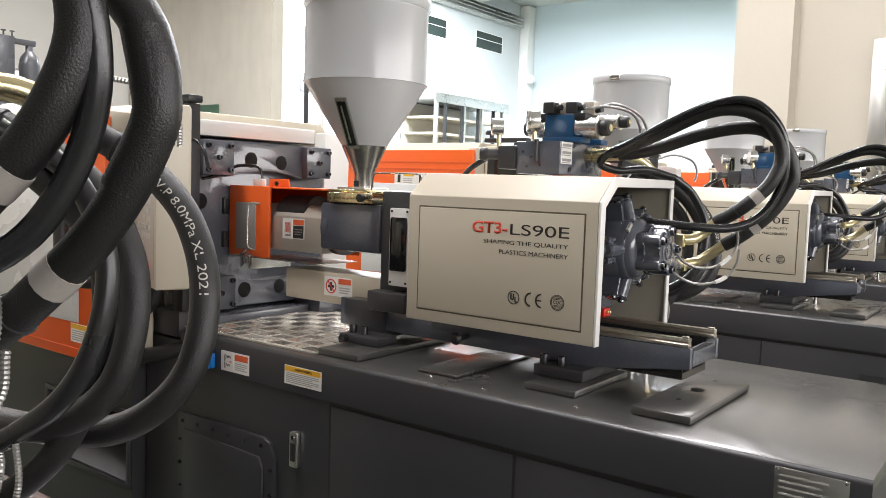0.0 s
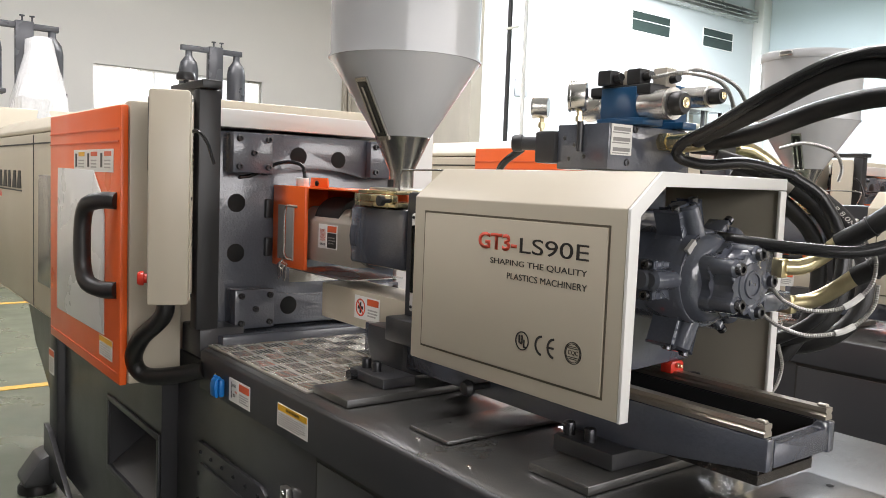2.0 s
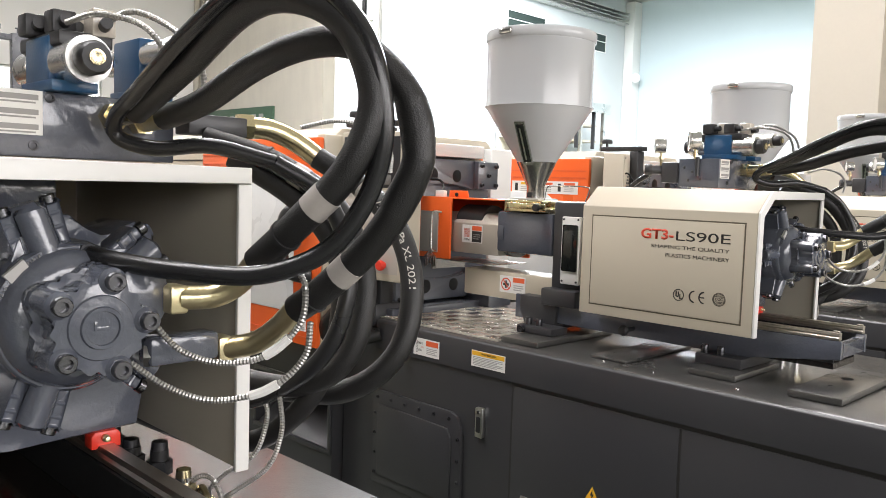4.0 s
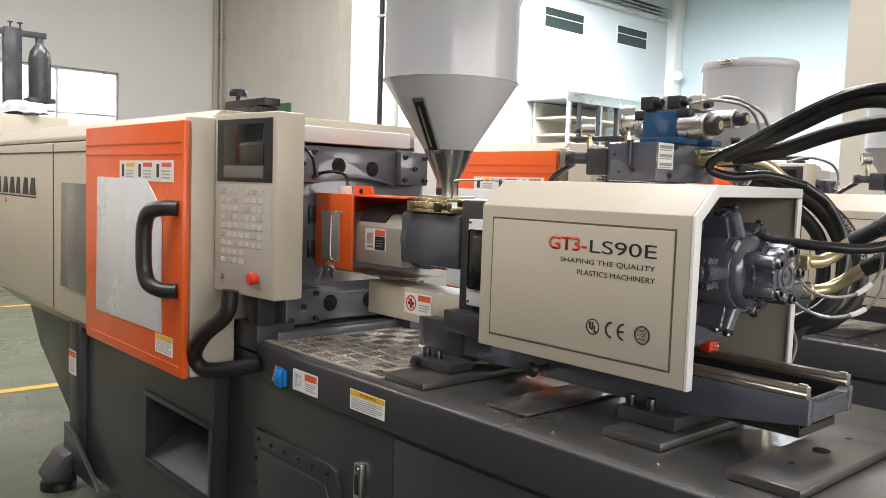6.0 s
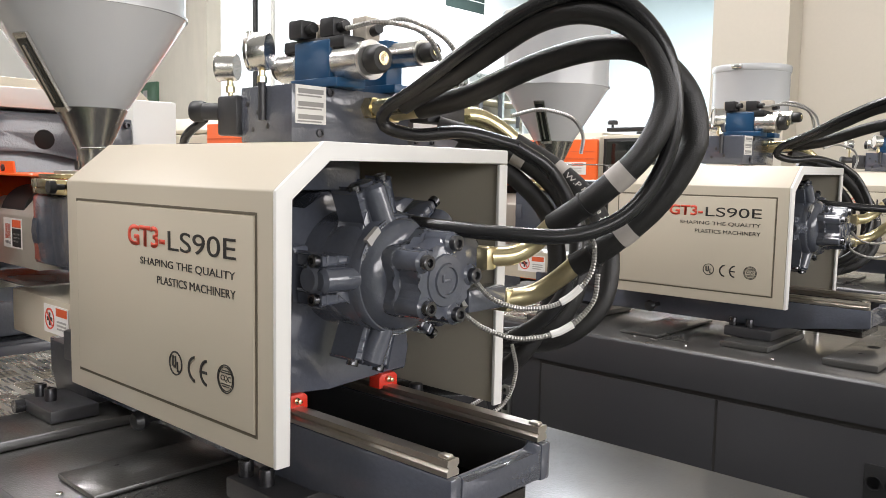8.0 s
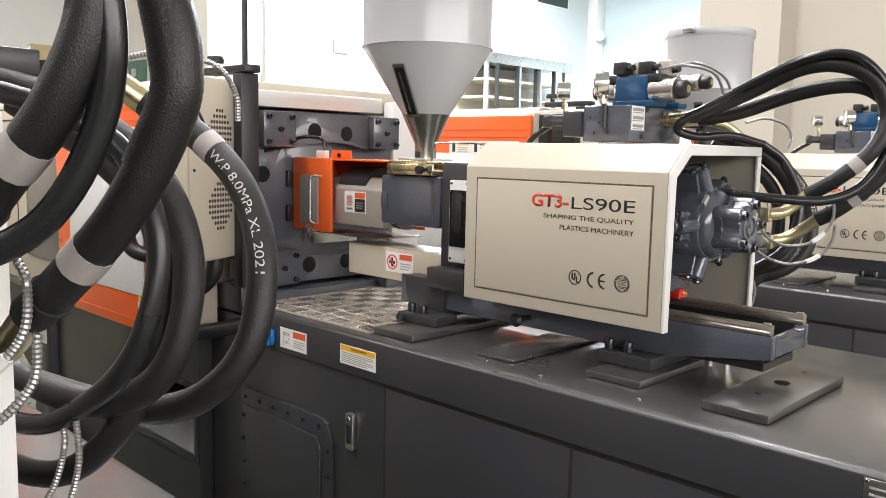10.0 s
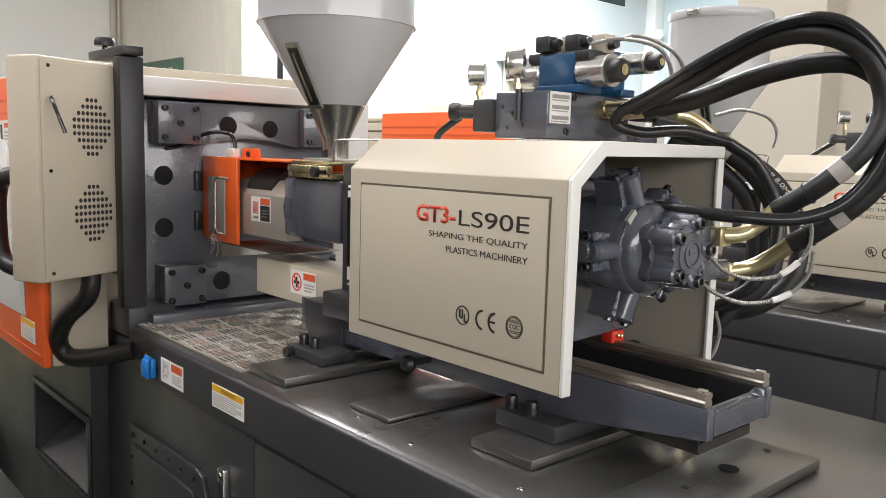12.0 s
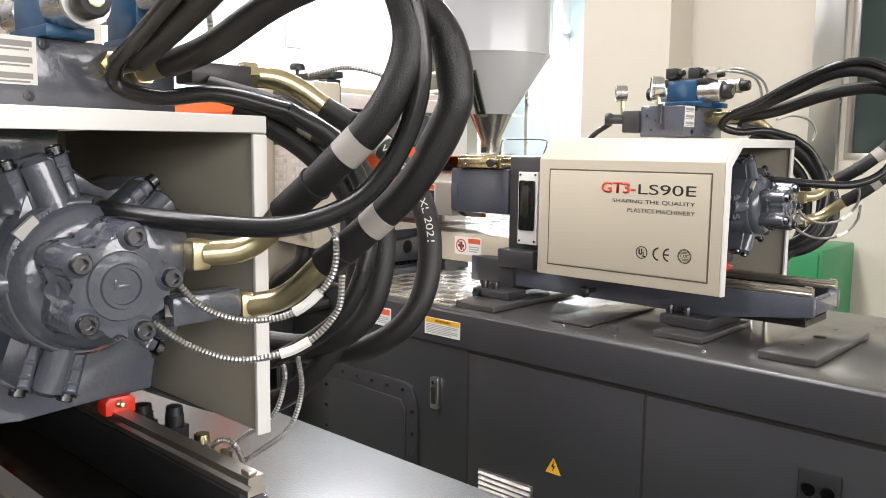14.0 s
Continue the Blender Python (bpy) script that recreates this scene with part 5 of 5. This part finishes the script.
def build_panel():
    """The swivelling control panel; its screen looks along -y, its pivot is the origin."""
    P = empty("control_panel", (0, 0, 0), "beige swivelling control panel with screen and keypad", "control panel", "control panels")
    part("case", box(-0.18, 0.18, -0.055, 0.055, -0.30, 0.30, 0.008), BEIGE, P)
    part("bezel", box(-0.16, 0.16, -0.058, -0.0545, 0.075, 0.28, 0.002), BLACK, P)
    part("screen", box(-0.115, 0.115, -0.0605, -0.0575, 0.13, 0.262, 0.001), SCREEN, P)
    part("screen_lower", box(-0.115, 0.115, -0.0605, -0.0575, 0.088, 0.128, 0.001), SCREENLIT, P)
    part("keypad", box(-0.16, 0.16, -0.057, -0.0545, -0.27, 0.065, 0.001), KEYPAD, P)
    for r in range(9):
        for c in range(7):
            if (r < 5 and c in (3,)) or (r > 6 and c > 3):
                continue
            part("key", box(-0.128 + c * 0.036, -0.128 + c * 0.036 + 0.024, -0.0592, -0.0565, 0.035 - r * 0.029, 0.052 - r * 0.029, 0.001), KEYCAP if (r * 3 + c) % 5 else LABELGREY, P, "", 0)
    part("emergency_stop", lathe([(0, 0), (0.014, 0), (0.014, 0.012), (0.021, 0.014), (0.021, 0.026), (0.017, 0.031), (0, 0.032)], (0.085, -0.057, -0.235), (0, -1, 0), 20), RED, P, "red emergency stop button")
    part("key_switch", lathe([(0, 0), (0.009, 0), (0.009, 0.008), (0, 0.008)], (-0.12, -0.057, -0.245), (0, -1, 0), 14), STEEL, P)
    part("back_plate", box(-0.17, 0.17, 0.0555, 0.0585, -0.29, 0.29, 0.001), BEIGE, P)
    for cz in (0.12, -0.12):
        hole = bmesh.new()
        for i in range(9):
            for j in range(9):
                if abs(i - 4) + abs(j - 4) <= 4 or (abs(i - 4) + abs(j - 4) == 5 and (i + j) % 2):
                    lathe([(0, 0.0006), (0.0062, 0.0006), (0.0062, 0)], ((i - 4) * 0.0155, 0.0585, cz + (j - 4) * 0.0185 ), (0, 1, 0), 8, hole)
        tagged(part("vent_holes", hole, BLACK, P, "diamond of vent holes", 0), kind="stuff")
    for (u, v) in ((-0.145, 0.275), (0.145, 0.275), (-0.145, 0.0), (0.145, 0.0), (-0.145, -0.275), (0.145, -0.275)):
        part("screw", bolt((u, 0.0585, v), (0, 1, 0), 0.005, 0.003), BOLT, P)
    part("lead", tube([(0.135, 0.06, 0.19), (0.15, 0.075, 0.19), (0.16, 0.10, 0.16), (0.15, 0.12, 0.10)], 0.005, 8), GLOSSRUBBER, P)
    return P


OFFSETS = (-2.02, 0.0, 2.211, 4.11, 6.109)
machine = build_machine()
hopper = build_hopper()
panel = build_panel()
TURNS = ((-2.43, 1.73, 0), (-2.415, 1.733, -22), (-2.42, 1.815, 5), (-2.45, 1.70, -64), (-2.45, 1.74, -10))
for k, off in enumerate(OFFSETS):
    px, py, turn = TURNS[k]
    at = pose(px, py + off, 1.475, 0, 0, turn)
    if k == 1:
        panel.matrix_world = at
        continue
    copy_thing(machine, Matrix.Translation(ORIGIN + Vector((0, off, 0))))
    copy_thing(hopper, Matrix.Translation(hopper.location + Vector((0, off, 0))))
    copy_thing(panel, at)
# ribbed cable from each panel to the bed
cable = thing("panel_cable", tube([(-2.44, 1.73, 1.19), (-2.45, 1.72, 1.11), (-2.53, 1.68, 1.03), (-2.60, 1.68, 0.95), (-2.585, 1.71, 0.90), (-2.50, 1.77, 0.91), (-2.43, 1.845, 0.935)], 0.027, 14, 0.005, 0.035), RUBBER, "ribbed black cable conduit below the control panel", "cable", "panel cables")
for off in OFFSETS:
    if off:
        copy_thing(cable, Matrix.Translation((0, off, 0)))

# ---- background things ----
for (gy, wrapped) in ((5.65, False), (3.05, True)):
    rk = empty("accumulator_rack", (-12.0, gy, 0), "charcoal gas bottles on a steel post" + (", wrapped in crumpled film" if wrapped else ""), "accumulator", "accumulator racks")
    OFF[0] = rk.location.copy()
    part("pedestal", box(-12.5, -11.6, gy - 0.6, gy + 0.6, 0, 2.3, 0.02), BEIGE, rk)
    part("post", box(-12.06, -11.94, gy - 0.11, gy + 0.11, 2.3, 3.46, 0.01), CYL, rk)
    part("cross_bar", box(-12.04, -11.96, gy - 0.52, gy + 0.42, 3.36, 3.44, 0.008), CYL, rk)
    for dy in (-0.40, 0.34):
        part("gas_bottle", lathe([(0, 2.50), (0.13, 2.50), (0.14, 2.53), (0.14, 3.08), (0.12, 3.19), (0.06, 3.27), (0.05, 3.29), (0.05, 3.36), (0, 3.36)], (-12.0, gy + dy, 0), (0, 0, 1), 24), CYL, rk)
        part("bracket", box(-12.15, -11.88, gy + dy - 0.17, gy + dy + 0.17, 2.50, 2.56, 0.01), CYL, rk)
    for dy in (-0.02, 0.1):
        part("valve", lathe([(0, 0), (0.012, 0), (0.012, 0.07), (0.035, 0.075), (0.035, 0.09), (0, 0.09)], (-12.0, gy + dy, 3.45), (0, 0, 1), 10), CYL, rk)
    if wrapped:
        film = lathe([(0.36, 2.2), (0.34, 2.45), (0.27, 2.75), (0.20, 3.05), (0.16, 3.25)], (-11.95, gy + 0.18, 0), (0, 0, 1), 40)
        for v in film.verts:
            v.co += 0.045 * noise.noise_vector(v.co * 7)
        part("plastic_film", film, WRAP, rk, "crumpled clear plastic film", 0)
    else:
        film = lathe([(0.30, 2.33), (0.28, 2.42), (0.22, 2.48), (0.1, 2.5)], (-11.85, gy + 0.1, 0), (0, 0, 1), 40)
        for v in film.verts:
            v.co += 0.05 * noise.noise_vector(v.co * 7)
        part("plastic_film", film, WRAP, rk, "crumpled clear plastic film", 0)
    OFF[0] = Vector((0, 0, 0))

mach = empty("large_machine", (-11.9, 4.0, 0), "large beige machine housing in the next row", "machine")
OFF[0] = mach.location.copy()
part("housing", box(-13.4, -12.55, -1.5, 7.4, 0.1, 2.15, 0.03), BEIGE, mach)
part("skirt", box(-13.3, -12.62, -1.4, 7.3, 0.0, 0.1), GREY, mach)
part("panel_gap", box(-12.549, -12.545, -1.4, 7.3, 1.35, 1.37), GREY, mach)
OFF[0] = Vector((0, 0, 0))

sg = empty("hall_sign", (-16.9, 11.85, 2.85), "dull green painted sign board on the cream wall", "sign")
OFF[0] = sg.location.copy()
part("board", box(-18.6, -15.3, 11.83, 11.897, 2.75, 3.22, 0.01), GREENSIGN, sg)
part("sign_face", box(-18.4, -15.5, 11.822, 11.831, 2.85, 3.12, 0.004), GREENSIGN, sg)
for i in range(9):
    part("print", box(-18.3 + i * 0.31, -18.12 + i * 0.31, 11.818, 11.824, 2.91, 3.06), LABELGREY, sg, "", 0)
OFF[0] = Vector((0, 0, 0))

cd = empty("conduit", (-18.6, 11.75, 0), "cream painted pipes climbing the wall in the corner", "pipe")
OFF[0] = cd.location.copy()
part("pipe", rod((-18.62, 11.78, 0), (-18.62, 11.78, 7.4), 0.07, None, 14), PLASTER, cd)
part("pipe", rod((-18.42, 11.82, 0), (-18.42, 11.82, 7.4), 0.035, None, 12), PLASTER, cd)
for z in (1.5, 3.2, 4.9, 6.6):
    part("clip", box(-18.72, -18.36, 11.80, 11.896, z, z + 0.05), ALU, cd)
OFF[0] = Vector((0, 0, 0))
dp = empty("downpipe", (-13.75, 13.1, 0), "black steel pipe beside the opening", "pipe")
OFF[0] = dp.location.copy()
part("pipe", rod((-13.75, 13.1, 0), (-13.75, 13.1, 13.9), 0.055, None, 12), BLACK, dp)
part("pipe", rod((-13.45, 13.3, 0), (-13.45, 13.3, 13.9), 0.05, None, 12), WHITE, dp)
for z in (2, 5, 8, 11):
    part("clip", box(-13.83, -13.40, 13.02, 13.08, z, z + 0.05), ALU, dp)
OFF[0] = Vector((0, 0, 0))

cn = empty("canopy", (-29.0, 39, 6.3), "grey flat canopy with a cream store below on the far wall", "canopy")
OFF[0] = cn.location.copy()
part("roof", box(-29.98, -27.2, 35.2, 42.6, 6.25, 6.6, 0.03), HOPPER, cn)
part("fascia", box(-27.19, -27.1, 35.2, 42.6, 6.1, 6.62, 0.01), ALU, cn)
for y in (35.6, 38.2, 40.0, 42.2):
    part("post", box(-27.5, -27.3, y, y + 0.16, 0, 6.24), ALU, cn)
for z in (3.4, 4.4, 5.3):
    part("shelf", box(-29.9, -27.6, 35.8, 42.0, z, z + 0.12), BEIGE, cn)
part("back_panel", box(-29.9, -29.75, 35.7, 42.1, 0, 6.2), PLASTER, cn)
for k in range(4):
    part("bracket", box(-27.45, -27.25, 36.4 + 1.6 * k, 36.5 + 1.6 * k, 4.0, 6.24), BLACK, cn)
OFF[0] = Vector((0, 0, 0))

col = empty("hall_column", (-29.8, 48.6, 0), "white steel corner column with a small lamp", "column", "", "structure")
OFF[0] = col.location.copy()
part("shaft", box(-29.98, -29.3, 48.1, 48.98, 0, 13.9, 0.02), WHITE, col)
part("lamp", lathe([(0, 0), (0.12, 0), (0.28, 0.35), (0.30, 0.45), (0, 0.5)], (-29.25, 48.2, 9.0), (0.7, -0.5, -0.1), 16), WHITE, col)
OFF[0] = Vector((0, 0, 0))
for (nx) in (-29.0, -24.4, -19.8, -15.2):
    window("window_5", nx, nx + 4.2, 48.93, 48.99, 1.0, 5.2, 3, FROST, WHITE, "white framed window of the high hall")
for k in range(3):
    slab("roof_truss", -29.9, 7.9, 30 + 6 * k, 30.25 + 6 * k, 13.0, 13.3, WHITE, "white roof beam of the high hall")
duct = empty("cable_tray", (-29.5, 36, 12.4), "white cable trays under the hall roof", "tray")
OFF[0] = duct.location.copy()
for k in range(4):
    part("rung", box(-29.9, -29.3, 24, 47.5, 12.3 + 0.22 * k, 12.36 + 0.22 * k), ALU, duct)
OFF[0] = Vector((0, 0, 0))
s2 = empty("bay_sign", (-29.9, 28.4, 6.4), "grey square sign with a white number two", "sign")
OFF[0] = s2.location.copy()
board = part("board", box(-29.99, -29.93, 27.98, 28.84, 5.98, 6.86, 0.02), SIGNGREY, s2)
cu = bpy.data.curves.new("digit", "FONT")
cu.body, cu.size = "2", 1.0
tmp = new("writing", cu)
bpy.context.view_layer.update()
me = bpy.data.meshes.new_from_object(tmp.evaluated_get(bpy.context.evaluated_depsgraph_get()))
bpy.data.objects.remove(tmp)
bm = bmesh.new()
bm.from_mesh(me)
for v in bm.verts:
    v.co = Vector((-29.92, 28.19 + v.co.x * 0.80, 6.13 + v.co.y * 0.82))
part("digit", bm, PAPER, s2, "white number", 0)
OFF[0] = Vector((0, 0, 0))

cab = empty("green_cabinet", (-1.8, 11.5, 0), "green painted steel cabinet against the cream wall", "cabinet")
OFF[0] = cab.location.copy()
part("body", box(-2.25, -1.62, 11.2, 11.85, 0.05, 0.95, 0.015), GREENPLASTIC, cab)
part("plinth", box(-2.22, -1.65, 11.22, 11.83, 0, 0.05), GREY, cab)
part("door", box(-2.23, -1.94, 11.185, 11.201, 0.1, 0.92, 0.004), GREENPLASTIC, cab)
part("door", box(-1.93, -1.64, 11.185, 11.201, 0.1, 0.92, 0.004), GREENPLASTIC, cab)
OFF[0] = Vector((0, 0, 0))
